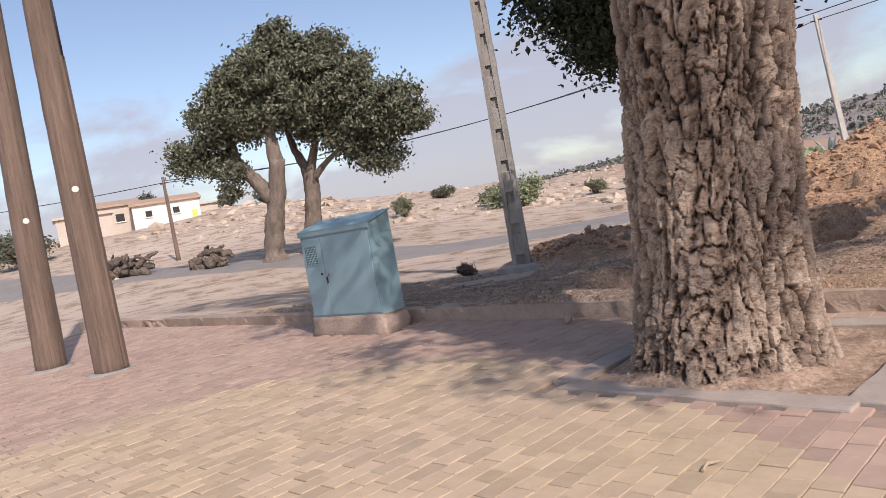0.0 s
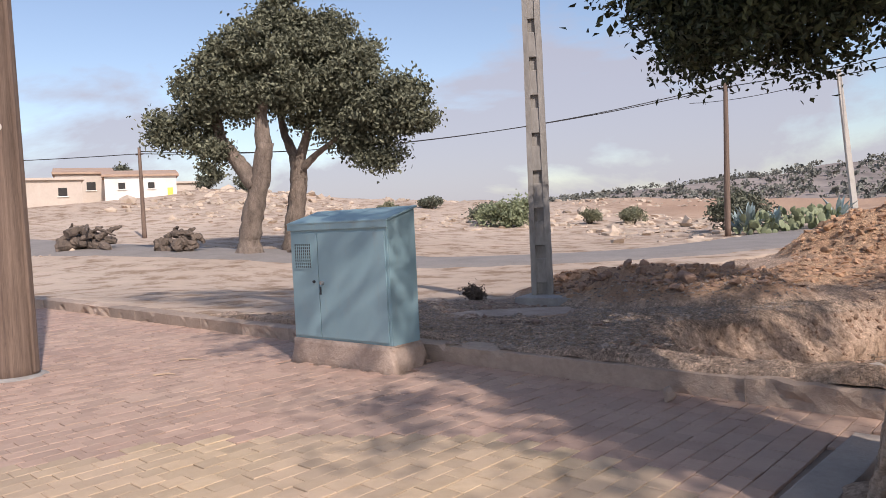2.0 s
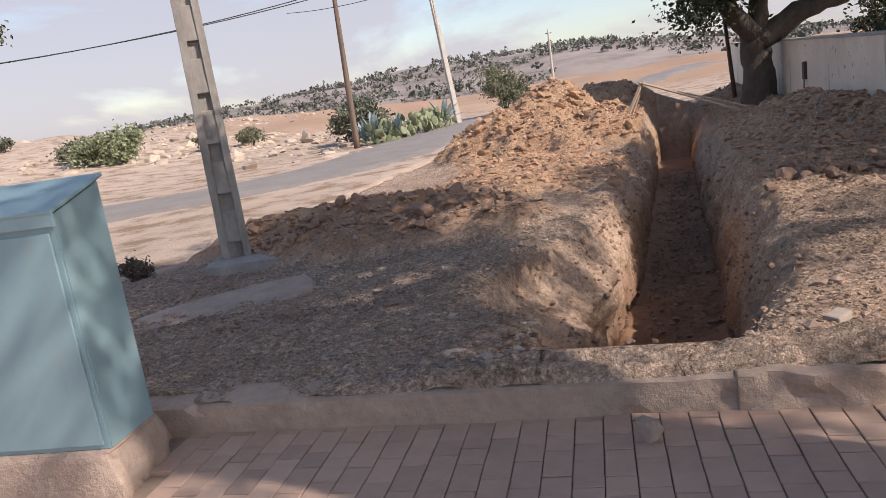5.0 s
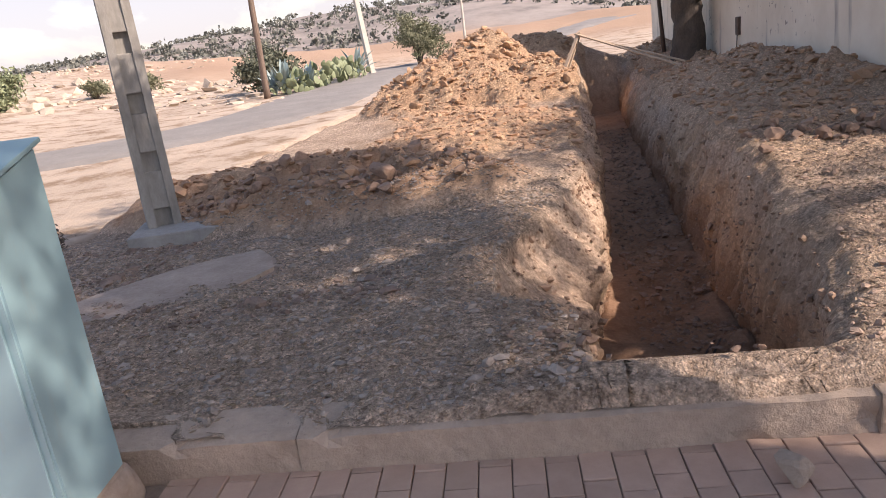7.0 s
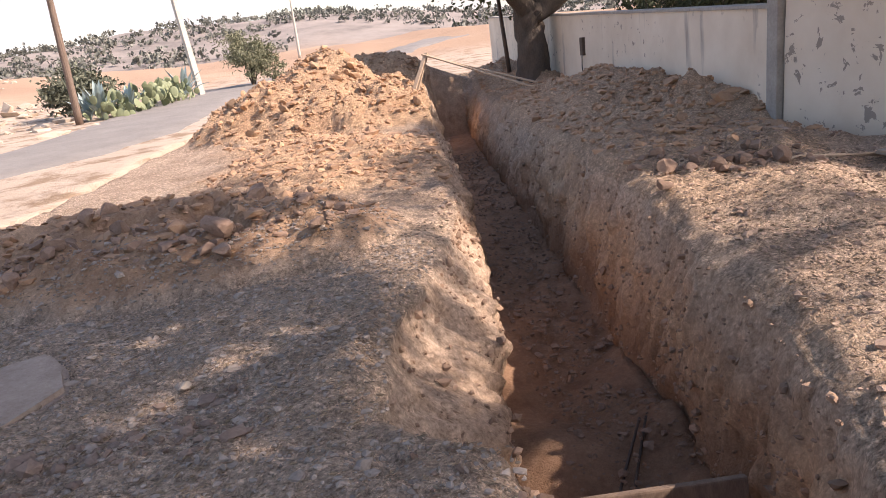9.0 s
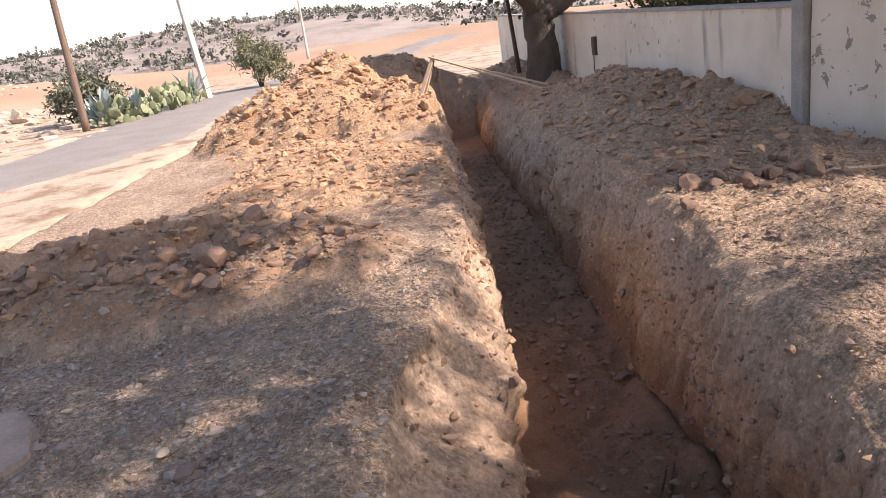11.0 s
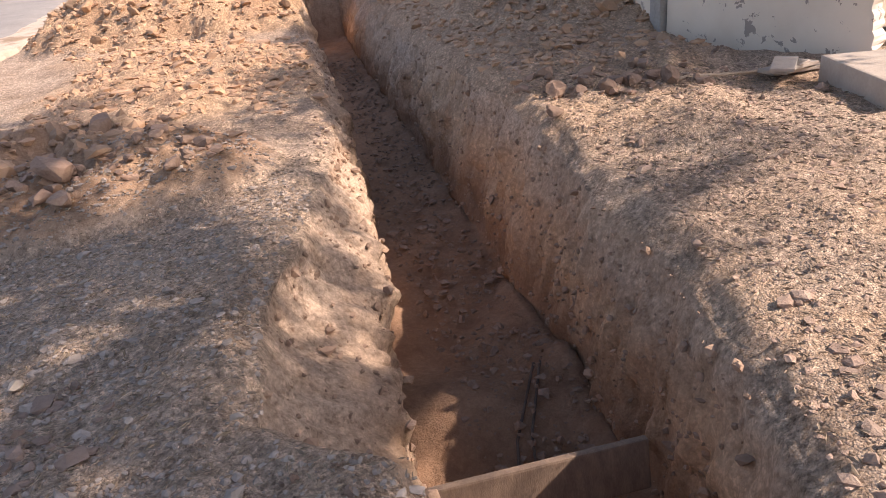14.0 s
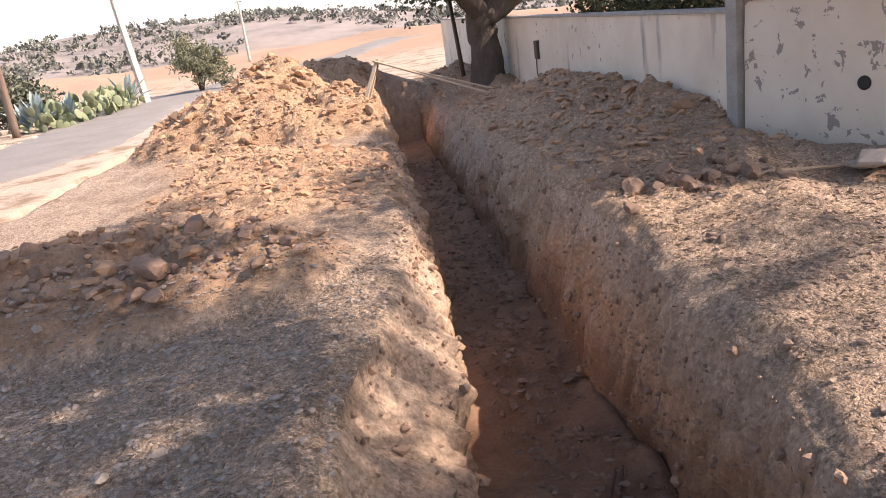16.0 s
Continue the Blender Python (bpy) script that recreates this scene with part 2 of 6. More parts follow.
M_litter = simple("dry_leaf", (0.16, 0.11, 0.075), (0.40, 0.31, 0.22), 14, 0.85, 0.0, 10, 0.0, None, 0.0, "island")
M_black = simple("black_rubber", (0.012, 0.012, 0.013), (0.03, 0.03, 0.032), 8, 0.6, 0.1)
M_iron = simple("rusty_iron", (0.05, 0.035, 0.03), (0.13, 0.08, 0.055), 14, 0.7, 0.3, 80, 0.004)
M_white = simple("white_render", (0.66, 0.63, 0.58), (0.80, 0.78, 0.73), 1.0, 0.9, 0.2)
M_roof = simple("clay_roof", (0.36, 0.24, 0.17), (0.50, 0.36, 0.27), 1.2, 0.9, 0.4, 6, 0.05)
M_ochre = simple("ochre_wall", (0.50, 0.42, 0.35), (0.62, 0.54, 0.46), 1.0, 0.9, 0.3)
M_dark = simple("dark_opening", (0.02, 0.02, 0.02), (0.05, 0.045, 0.04), 2, 0.8, 0.0)
M_green = simple("green_plastic", (0.015, 0.13, 0.06), (0.03, 0.20, 0.09), 3, 0.45, 0.1)
M_trunk2 = simple("pale_bark", (0.09, 0.068, 0.055), (0.34, 0.27, 0.215), 5.0, 0.95, 1.0, 12, 0.10, (1, 1, 0.45))
M_stump = simple("weathered_stump", (0.05, 0.04, 0.034), (0.24, 0.185, 0.145), 4.0, 0.95, 0.9, 12, 0.05, (1, 1, 0.6))
M_darkbark = simple("dark_bark", (0.05, 0.04, 0.033), (0.15, 0.115, 0.09), 5, 0.95, 0.8, 18, 0.04, (1, 1, 0.5))


def build_bark(nt, bsdf):
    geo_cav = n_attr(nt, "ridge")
    # bark tone by height; crack shade and sunlit plate tops painted in too
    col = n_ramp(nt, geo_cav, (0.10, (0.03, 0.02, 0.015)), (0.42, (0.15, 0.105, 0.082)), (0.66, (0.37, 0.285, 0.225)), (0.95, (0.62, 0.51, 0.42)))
    tint = n_ramp(nt, n_noise(nt, 3.0, 6, 0.6), (0.3, (0.75, 0.72, 0.70)), (0.7, (1.1, 1.06, 1.0)))
    col = n_mix(nt, 1.0, col, tint, "MULTIPLY")
    col = n_mix(nt, 0.6, col, n_mix(nt, 1.0, col, n_ramp(nt, n_noise(nt, 45, 6, 0.7, (1, 1, 2.2)), (0.35, (0.5, 0.48, 0.46)), (0.6, (1.15, 1.13, 1.1))), "MULTIPLY"))
    nt.links.new(col, bsdf.inputs["Base Color"])
    bsdf.inputs["Roughness"].default_value = 0.95
    n_bump(nt, bsdf, n_noise(nt, 38, 8, 0.72, (1, 1, 2.0)), 0.9, 0.03)


M_bark = material("cork_bark", build_bark)


def leaf_material(name, dark, light, rough=0.55):
    def build(nt, bsdf):
        col = n_ramp(nt, n_island(nt), (0.0, dark), (0.75, light), (1.0, tuple(min(1, c * 1.5) for c in light)))
        nt.links.new(col, bsdf.inputs["Base Color"])
        bsdf.inputs["Roughness"].default_value = rough
        bsdf.inputs["Specular IOR Level"].default_value = 0.35
    return material(name, build)


M_leaf = leaf_material("oak_leaf", (0.022, 0.030, 0.015), (0.060, 0.075, 0.036))
M_leaf2 = leaf_material("dusty_oak_leaf", (0.060, 0.066, 0.042), (0.165, 0.170, 0.112), 0.7)
# scrub paled and greyed in its colour to suggest distance haze
M_far = leaf_material("far_scrub", (0.11, 0.115, 0.10), (0.18, 0.18, 0.155), 0.9)
M_scrub = leaf_material("dry_scrub", (0.12, 0.13, 0.08), (0.23, 0.23, 0.15), 0.8)
M_olive = leaf_material("grey_scrub", (0.075, 0.085, 0.060), (0.15, 0.155, 0.11), 0.8)
M_agave = leaf_material("agave_leaf", (0.18, 0.25, 0.25), (0.30, 0.38, 0.37), 0.6)
M_cactus = leaf_material("cactus_pad", (0.15, 0.18, 0.10), (0.26, 0.29, 0.17), 0.6)


def build_cabinet(nt, bsdf):
    col = n_ramp(nt, n_noise(nt, 2.2, 6, 0.6), (0.3, (0.215, 0.345, 0.385)), (0.7, (0.265, 0.405, 0.44)))
    dirt = n_ramp(nt, n_noise(nt, 11, 7, 0.7, (1, 1, 0.25)), (0.56, (0, 0, 0)), (0.78, (0.45, 0.45, 0.45)))
    col = n_mix(nt, dirt, col, (0.30, 0.30, 0.27))
    nt.links.new(col, bsdf.inputs["Base Color"])
    bsdf.inputs["Roughness"].default_value = 0.5
    n_bump(nt, bsdf, n_noise(nt, 4, 3, 0.5), 0.15, 0.01)


M_cabinet = material("painted_steel", build_cabinet)


def build_render(nt, bsdf):
    col = n_ramp(nt, n_noise(nt, 0.9, 7, 0.6), (0.3, (0.63, 0.535, 0.43)), (0.7, (0.77, 0.685, 0.575)))
    stain = n_ramp(nt, n_noise(nt, 2.6, 6, 0.6, (1, 1, 0.10)), (0.60, (0, 0, 0)), (0.70, (0.75, 0.75, 0.75)))
    col = n_mix(nt, stain, col, (0.27, 0.235, 0.21))
    peel = n_ramp(nt, n_noise(nt, 6.0, 5, 0.55), (0.635, (0, 0, 0)), (0.65, (1, 1, 1)))
    zone = n_ramp(nt, n_noise(nt, 0.55, 2, 0.5), (0.46, (0, 0, 0)), (0.60, (1, 1, 1)))
    col = n_mix(nt, n_mix(nt, 1.0, peel, zone, "MULTIPLY"), col, (0.30, 0.245, 0.21))
    nt.links.new(col, bsdf.inputs["Base Color"])
    bsdf.inputs["Roughness"].default_value = 0.92
    n_bump(nt, bsdf, n_noise(nt, 25, 7, 0.65), 0.3, 0.01)


M_render = material("peeling_render", build_render)


def build_flaked(nt, bsdf):
    col = n_ramp(nt, n_noise(nt, 0.9, 7, 0.6), (0.3, (0.63, 0.54, 0.44)), (0.7, (0.76, 0.68, 0.58)))
    peel = n_ramp(nt, n_noise(nt, 4.6, 5, 0.6, None, 0.6), (0.595, (0, 0, 0)), (0.61, (1, 1, 1)))
    col = n_mix(nt, peel, col, (0.33, 0.28, 0.245))
    nt.links.new(col, bsdf.inputs["Base Color"])
    bsdf.inputs["Roughness"].default_value = 0.92
    n_bump(nt, bsdf, n_mix(nt, 0.5, peel, n_noise(nt, 25, 7, 0.65)), 0.4, 0.01)


M_flaked = material("flaking_render", build_flaked)

# ---- mesh helpers ----


def mesh_object(name, verts, faces, mats, parent=None, label="", smoothed=False, attrs=None):
    me = bpy.data.meshes.new(name)
    me.from_pydata([tuple(v) for v in np.asarray(verts, float).tolist()], [], faces if isinstance(faces, list) else faces.tolist())
    for m in (mats if isinstance(mats, (list, tuple)) else [mats]):
        me.materials.append(m)
    for key, values in (attrs or {}).items():
        at = me.attributes.new(key, "FLOAT", "POINT")
        at.data.foreach_set("value", np.asarray(values, np.float32).ravel())
    if smoothed:
        me.polygons.foreach_set("use_smooth", [True] * len(me.polygons))
    me.update()
    ob = new(name, me)
    if parent:
        ob.parent = parent
    if label:
        tagged(ob, label)
    return ob


def part(name, bm, mat, parent=None, label="", smoothed=False):
    me = bpy.data.meshes.new(name)
    bm.to_mesh(me)
    bm.free()
    me.materials.append(mat)
    if smoothed:
        me.polygons.foreach_set("use_smooth", [True] * len(me.polygons))
    ob = new(name, me)
    if parent:
        ob.parent = parent
    if label:
        tagged(ob, label)
    return ob


def empty(name, x=0, y=0, z=0, rz=0):
    ob = new(name)
    ob.matrix_basis = pose(x, y, z, 0, 0, rz)
    return ob


def bm_box(sx, sy, sz, m=None, bevel=0.0, segments=2):
    """A box on z = 0, centred in x and y."""
    bm = bmesh.new()
    bmesh.ops.create_cube(bm, size=1)
    bmesh.ops.transform(bm, matrix=Matrix.Translation((0, 0, sz / 2)) @ Matrix.Diagonal((sx, sy, sz, 1)), verts=bm.verts)
    if bevel:
        bmesh.ops.bevel(bm, geom=bm.edges[:], offset=bevel, segments=segments, affect="EDGES", profile=0.6)
    if m:
        bmesh.ops.transform(bm, matrix=m, verts=bm.verts)
    return bm


def tube(points, radii, sides=10, rough=0.0, seed=0, cap=True, squash=None):
    """Vertices and faces of a tube through points, with uneven surface."""
    pts = [Vector(p) for p in points]
    verts, faces = [], []
    side = None
    for k, p in enumerate(pts):
        d = (pts[min(k + 1, len(pts) - 1)] - pts[max(k - 1, 0)]).normalized()
        if side is None:
            side = d.cross(Vector((0.3, 1, 0.2))).normalized()
        side = (side - d * side.dot(d)).normalized()
        other = d.cross(side)
        for j in range(sides):
            a = 2 * math.pi * j / sides
            r = radii[k]
            if rough:
                r *= 1 + rough * snoise(math.cos(a) * 2 + k * 0.6, math.sin(a) * 2 + seed, k * 0.45, seed)
            verts.append(p + (side * math.cos(a) + other * math.sin(a)) * r)
    n = len(pts)
    for k in range(n - 1):
        for j in range(sides):
            a, b = k * sides + j, k * sides + (j + 1) % sides
            faces.append((a, b, b + sides, a + sides))
    if cap:
        faces.append(tuple(range(sides - 1, -1, -1)))
        faces.append(tuple((n - 1) * sides + j for j in range(sides)))
    return [tuple(v) for v in verts], faces


def join(lists):
    verts, faces = [], []
    for v, f in lists:
        o = len(verts)
        verts += list(v)
        faces += [tuple(i + o for i in face) for face in f]
    return verts, faces


def leaves(centres, size, rng, fold=0.25, narrow=0.55, flat=0.0):
    """Small pointed leaves, two triangles each, at the centres, turned at random."""
    n = len(centres)
    c = np.asarray(centres, float)
    a = rng.normal(size=(n, 3))
    a[:, 2] *= 1 - flat
    a /= np.linalg.norm(a, axis=1)[:, None] + 1e-9
    b = rng.normal(size=(n, 3))
    b -= a * (a * b).sum(1)[:, None]
    b /= np.linalg.norm(b, axis=1)[:, None] + 1e-9
    up = np.cross(a, b)
    s = size * rng.uniform(0.65, 1.35, n)[:, None]
    v = np.stack([c - a * s, c + b * s * narrow + up * s * fold, c + a * s, c - b * s * narrow + up * s * fold], 1).reshape(-1, 3)
    i = np.arange(n)[:, None] * 4
    f = np.concatenate([i + [0, 1, 2], i + [0, 2, 3]], 1).reshape(-1, 3)
    return v, f


def clumps(rng, blobs, per_volume, spread, count):
    """Leaf places in uneven clumps on the shells of the given blobs (x, y, z, rx, ry, rz)."""
    weights = np.array([b[3] * b[4] + b[4] * b[5] + b[3] * b[5] for b in blobs])
    weights = weights / weights.sum()
    out = []
    for b, w in zip(blobs, weights):
        m = max(3, int(per_volume * w))
        d = rng.normal(size=(m, 3))
        d /= np.linalg.norm(d, axis=1)[:, None]
        rad = rng.uniform(0.45, 1.05, m) ** 0.6
        cc = np.array(b[:3]) + d * rad[:, None] * np.array(b[3:6])
        per = max(4, int(count * w / m))
        sp = spread * rng.uniform(0.5, 1.4, m)
        pts = np.repeat(cc, per, 0) + rng.normal(size=(m * per, 3)) * np.repeat(sp, per)[:, None] * [1, 1, 0.75]
        out.append(pts)
    return np.concatenate(out)


def stone(rng, size, squash=0.7):
    """An angular clod: a cut and dented ball, 20 to 40 faces, flat at its foot."""
    bm = bmesh.new()
    bmesh.ops.create_icosphere(bm, subdivisions=2, radius=1)
    cuts = [(Vector(rng.normal(size=3)).normalized(), rng.uniform(0.38, 0.72)) for _ in range(15)]
    for v in bm.verts:
        for d, lim in cuts:
            over = v.co.dot(d) - lim
            if over > 0:
                v.co -= d * over
        v.co *= 1 + 0.05 * noise.noise(v.co * 2.3 + Vector(cuts[0][0]) * 9)
        v.co = Vector((v.co.x * size, v.co.y * size * rng.uniform(0.98, 1.02), v.co.z * size * squash))
    return bm


# ---- the lie of the land ----
KX, KY, KSLOPE = 0.0, 7.10, -0.165      # front foot of the kerb: y = KY + KSLOPE * x


def bend(x, table):
    xs, ys = zip(*table)
    return np.interp(x, xs, ys)


NEAR_RIDGE = [(-180, 1.6), (-110, 2.0), (-75, 2.5), (-60, 2.5), (-51, 2.9), (-43, 2.1), (-34, 1.35), (-25, 0.8), (-18, 0.75), (-10, 0.3), (0, 0.3), (10, 0.4), (25, 0.5), (60, 1.0), (180, 1.4)]
FAR_RIDGE = [(-180, 0.6), (-60, 0.2), (-30, 0.5), (-21, 1.2), (-14, 1.6), (-6, 2.3), (2, 2.5), (8, 2.8), (13, 2.4), (20, 1.5), (30, 1.0), (60, 0.6), (180, 0.6)]


def land(x, y):
    """Height of the open ground, and how far it is field and wooded hill."""
    x, y = np.asarray(x, float), np.asarray(y, float)
    s = y - (KY + KSLOPE * x)
    drop = 0.15 * smooth(2.5, 8, s) + 0.08 * smooth(8, 14, s)
    drop = drop + (0.27 * smooth(1.0, 5.5, s) - 0.04 * smooth(8, 14, s) - drop) * (1 - smooth(-0.8, 1.6, x))
    z = np.where(s < 0.17, -0.06, 0.13 + 0.035 * (1 - smooth(0.3, 1.0, s)) - drop)
    z = z * smooth(-15, -11, x)
    z = z + 0.055 * np.maximum(0, -x - 12) * smooth(5, 14, s + 6)
    r, az = np.hypot(x - 1, y - 5), np.degrees(np.arctan2(x - 1, y - 5))
    z = np.minimum(z, 1.3)
    z1 = 1.3 + 90 * np.tan(np.radians(bend(az, NEAR_RIDGE)))
    rise = smooth(30, 92, r)
    z = z * (1 - rise) + z1 * rise
    z = z + smooth(28, 70, r) * (0.35 * fbm(x / 7, y / 7, 0, 4, 5) + 0.5 * fbm(x / 25, y / 25, 0, 3, 9)) * (1 - smooth(150, 300, r))
    z2 = 1.3 + 380 * np.tan(np.radians(bend(az, FAR_RIDGE)))
    z = z - 5.0 * smooth(95, 150, r) * (1 - smooth(180, 300, r))
    z = z * (1 - smooth(170, 380, r)) + z2 * smooth(170, 380, r) + smooth(150, 380, r) * 2.5 * fbm(x / 60, y / 60, 0, 4, 3) * (1 - smooth(400, 900, r))
    z = z - 30 * smooth(420, 1500, r)
    field = smooth(-26, -12, az) * smooth(45, 65, r) * (1 - smooth(60, 90, az))
    hill = smooth(185, 230, r + 25 * fbm(x / 40, y / 40, 0, 3, 7)) * smooth(-32, -24, az)
    return z, field, hill


# trench: axis through the yard, turning away from the kerb
def axis_x(y):
    return 2.25 + 0.27 * (y - 9.2)


Y0 = 7.10


def inside_patch(x, y):
    v = y - Y0
    u = x - axis_x(y)
    return (v > -0.3 + KSLOPE * u) & (v < 23.0) & (u > -6.6) & (u < 5.6)


# ---- ground sheet ----
rings = np.concatenate([[0.0], np.geomspace(0.6, 60, 150), np.geomspace(62, 4200, 110)])
segs = 400
ang = np.arange(segs) / segs * 2 * np.pi
gx = 1.0 + rings[:, None] * np.sin(ang)[None, :]
gy = 5.0 + rings[:, None] * np.cos(ang)[None, :]
gz, gfield, ghill = land(gx, gy)
gz = gz + 0.02 * fbm(gx * 1.3, gy * 1.3, 0, 3, 2) * smooth(0.6, 1.6, gy - (KY + KSLOPE * gx))
gz = np.where(inside_patch(gx, gy), gz - 2.6, gz)
idx = np.arange(len(rings) * segs).reshape(len(rings), segs)
q = np.stack([idx[:-1], np.roll(idx, -1, 1)[:-1], np.roll(idx, -1, 1)[1:], idx[1:]], -1).reshape(-1, 4)
ground = mesh_object("ground", np.stack([gx, gy, gz], -1).reshape(-1, 3), q[:, ::-1], M_land, None, "", True, {"field": gfield, "hill": ghill})
tagged(ground, "dry sandy open ground rising to wooded hills", "ground", kind="structure")

# ---- dug yard with the trench and its spoil heaps ----


def heap(x, y, cx, cy, rx, ry, h, turn=0.0, power=1.0):
    c, s = math.cos(radians(turn)), math.sin(radians(turn))
    dx, dy = (x - cx) * c + (y - cy) * s, -(x - cx) * s + (y - cy) * c
    d = np.sqrt((dx / rx) ** 2 + (dy / ry) ** 2) + 0.16 * fbm(x * 0.9, y * 0.9, 0, 3, int(cx * 10 + 50))
    return h * np.clip(1 - d, 0, 1) ** power


def dark_heap(x, y):
    """Height of the long heap of dark moist clay across the yard."""
    h = np.maximum(heap(x, y, -0.75, 13.05, 2.7, 1.35, 0.56, -27, 0.6), heap(x, y, 0.55, 12.35, 1.35, 1.05, 0.42, -10, 0.6))
    return h


def yard(x, y):
    """Height of the yard beside the trench, and how far its top is freshly dug clay."""
    z, _, _ = land(x, y)
    s = y - (KY + KSLOPE * x)
    # earth spilled over the kerb beside the trench
    z = np.where((s > 0.03) & (s < 0.3) & (x > -0.85), 0.168 + 0.085 * smooth(0.02, 0.10, s) * smooth(-0.4, 0.9, x) + 0.018 * fbm(x * 6, y * 6, 0, 3, 29), z)
    h1 = dark_heap(x, y)
    h2 = heap(x, y, 2.85, 23.4, 3.3, 3.7, 1.80, -8, 0.92)
    h2d = heap(x, y, 4.2, 22.6, 1.7, 3.0, 0.95, -8, 0.8)
    h2b = heap(x, y, 2.0, 17.0, 2.6, 4.8, 0.22, 0, 0.6)
    h3 = heap(x, y, 7.35, 18.0, 2.2, 4.8, 0.80, -14, 0.8)
    h3b = heap(x, y, 6.9, 15.0, 1.7, 2.4, 0.62, 0, 0.85)
    h3c = heap(x, y, 5.0, 13.6, 1.9, 4.2, 0.30, -14, 0.6)
    h4 = heap(x, y, 4.6, 26.6, 3.0, 3.2, 1.55, 0, 0.7)
    h5 = heap(x, y, 8.6, 26.0, 1.6, 3.4, 0.9, 0, 0.8)
    heaps = np.maximum.reduce([h1, h2, h2d, h2b, h3, h3b, h3c, h4, h5])
    lumpy = np.clip(heaps * 2.5, 0, 1)
    rough = 0.035 * fbm(x * 1.6, y * 1.6, 0, 3, 21) + 0.012 * fbm(x * 7, y * 7, 0, 3, 23)
    rough = rough + (0.25 + lumpy) * (0.06 * fbm(x * 3.0, y * 3.0, 0, 4, 25) + 0.055 * np.abs(fbm(x * 7, y * 7, 0, 4, 27)) - 0.02)
    fresh = np.clip(smooth(0.02, 0.16, np.maximum.reduce([h2, h2d, h2b, h1 * 0.8, h4 * 0.4])), 0, 1)
    fresh = np.maximum(fresh, 0.55 * smooth(0.02, 0.2, np.maximum.reduce([h3, h3b, h3c, h5])))
    fresh = np.maximum(fresh, 0.5 * smooth(0.1, 0.6, fbm(x * 0.6, y * 0.6, 0, 3, 31) + 0.25) * smooth(2.2, 3.2, x))
    return z + heaps + rough, fresh


LEFT_RIM = [(7.0, 0.76), (7.5, 0.80), (8.1, 0.84), (8.35, 1.18), (8.5, 1.34), (9.0, 1.36), (9.6, 1.33), (10.3, 1.10), (12.4, 0.80), (31, 0.78)]
RIGHT_RIM = [(7.0, 0.10), (7.4, 0.18), (7.9, 0.38), (8.2, 0.50), (8.84, 0.67), (9.6, 0.75), (12, 0.82), (14, 0.74), (31, 0.74)]
LEFT_SHOULDER = [(7, 0.68), (8.1, 0.74), (8.5, 0.88), (9.5, 0.84), (10.2, 0.76), (12.4, 0.64), (31, 0.60)]
LEFT_FOOT = [(7, 0.66), (8.3, 0.76), (9.8, 0.82), (10.6, 0.72), (12.5, 0.54), (31, 0.48)]
FLOOR_Z = -1.17

rows = []
v = -0.235
while v < 23.3:
    rows.append(v)
    v += 0.035 + 0.0042 * v
rows = np.array(rows)
side_l = np.concatenate([np.linspace(-6.9, -2.6, 46)[:-1], np.linspace(-2.6, 0, 62)])
side_r = np.concatenate([np.linspace(0, 2.6, 58), np.linspace(2.6, 5.9, 30)[1:]])
N_WALL, N_FLOOR = 30, 18
wall_t = np.linspace(0, 1, N_WALL + 2)[1:-1]
floor_t = np.linspace(0, 1, N_FLOOR)
# both banks at once
ROW_Y = Y0 + rows
ROW_X = axis_x(ROW_Y)
ROW_SKEW = KSLOPE * (1 - smooth(0, 7, rows))
ROW_L = bend(ROW_Y, LEFT_RIM) + 0.10 * fbm(ROW_Y * 1.1, 3.3, 0, 4, 41)
ROW_R = bend(ROW_Y, RIGHT_RIM) + 0.09 * fbm(ROW_Y * 1.3, 8.3, 0, 4, 43)
UL = -ROW_L[:, None] + side_l[None] * (6.9 - ROW_L[:, None]) / 6.9
UR = ROW_R[:, None] + side_r[None] * (5.9 - ROW_R[:, None]) / 5.9
ZL, FL = yard(ROW_X[:, None] + UL, ROW_Y[:, None] + ROW_SKEW[:, None] * UL)
ZR, FR = yard(ROW_X[:, None] + UR, ROW_Y[:, None] + ROW_SKEW[:, None] * UR)
ML = 0.48 * smooth(0.02, 0.16, dark_heap(ROW_X[:, None] + UL, ROW_Y[:, None] + ROW_SKEW[:, None] * UL)) * np.clip(0.8 + 0.6 * fbm((ROW_X[:, None] + UL) * 1.2, ROW_Y[:, None] * 1.2, 0, 3, 33), 0.2, 1)
px, py, pz, pf, pd = [], [], [], [], []
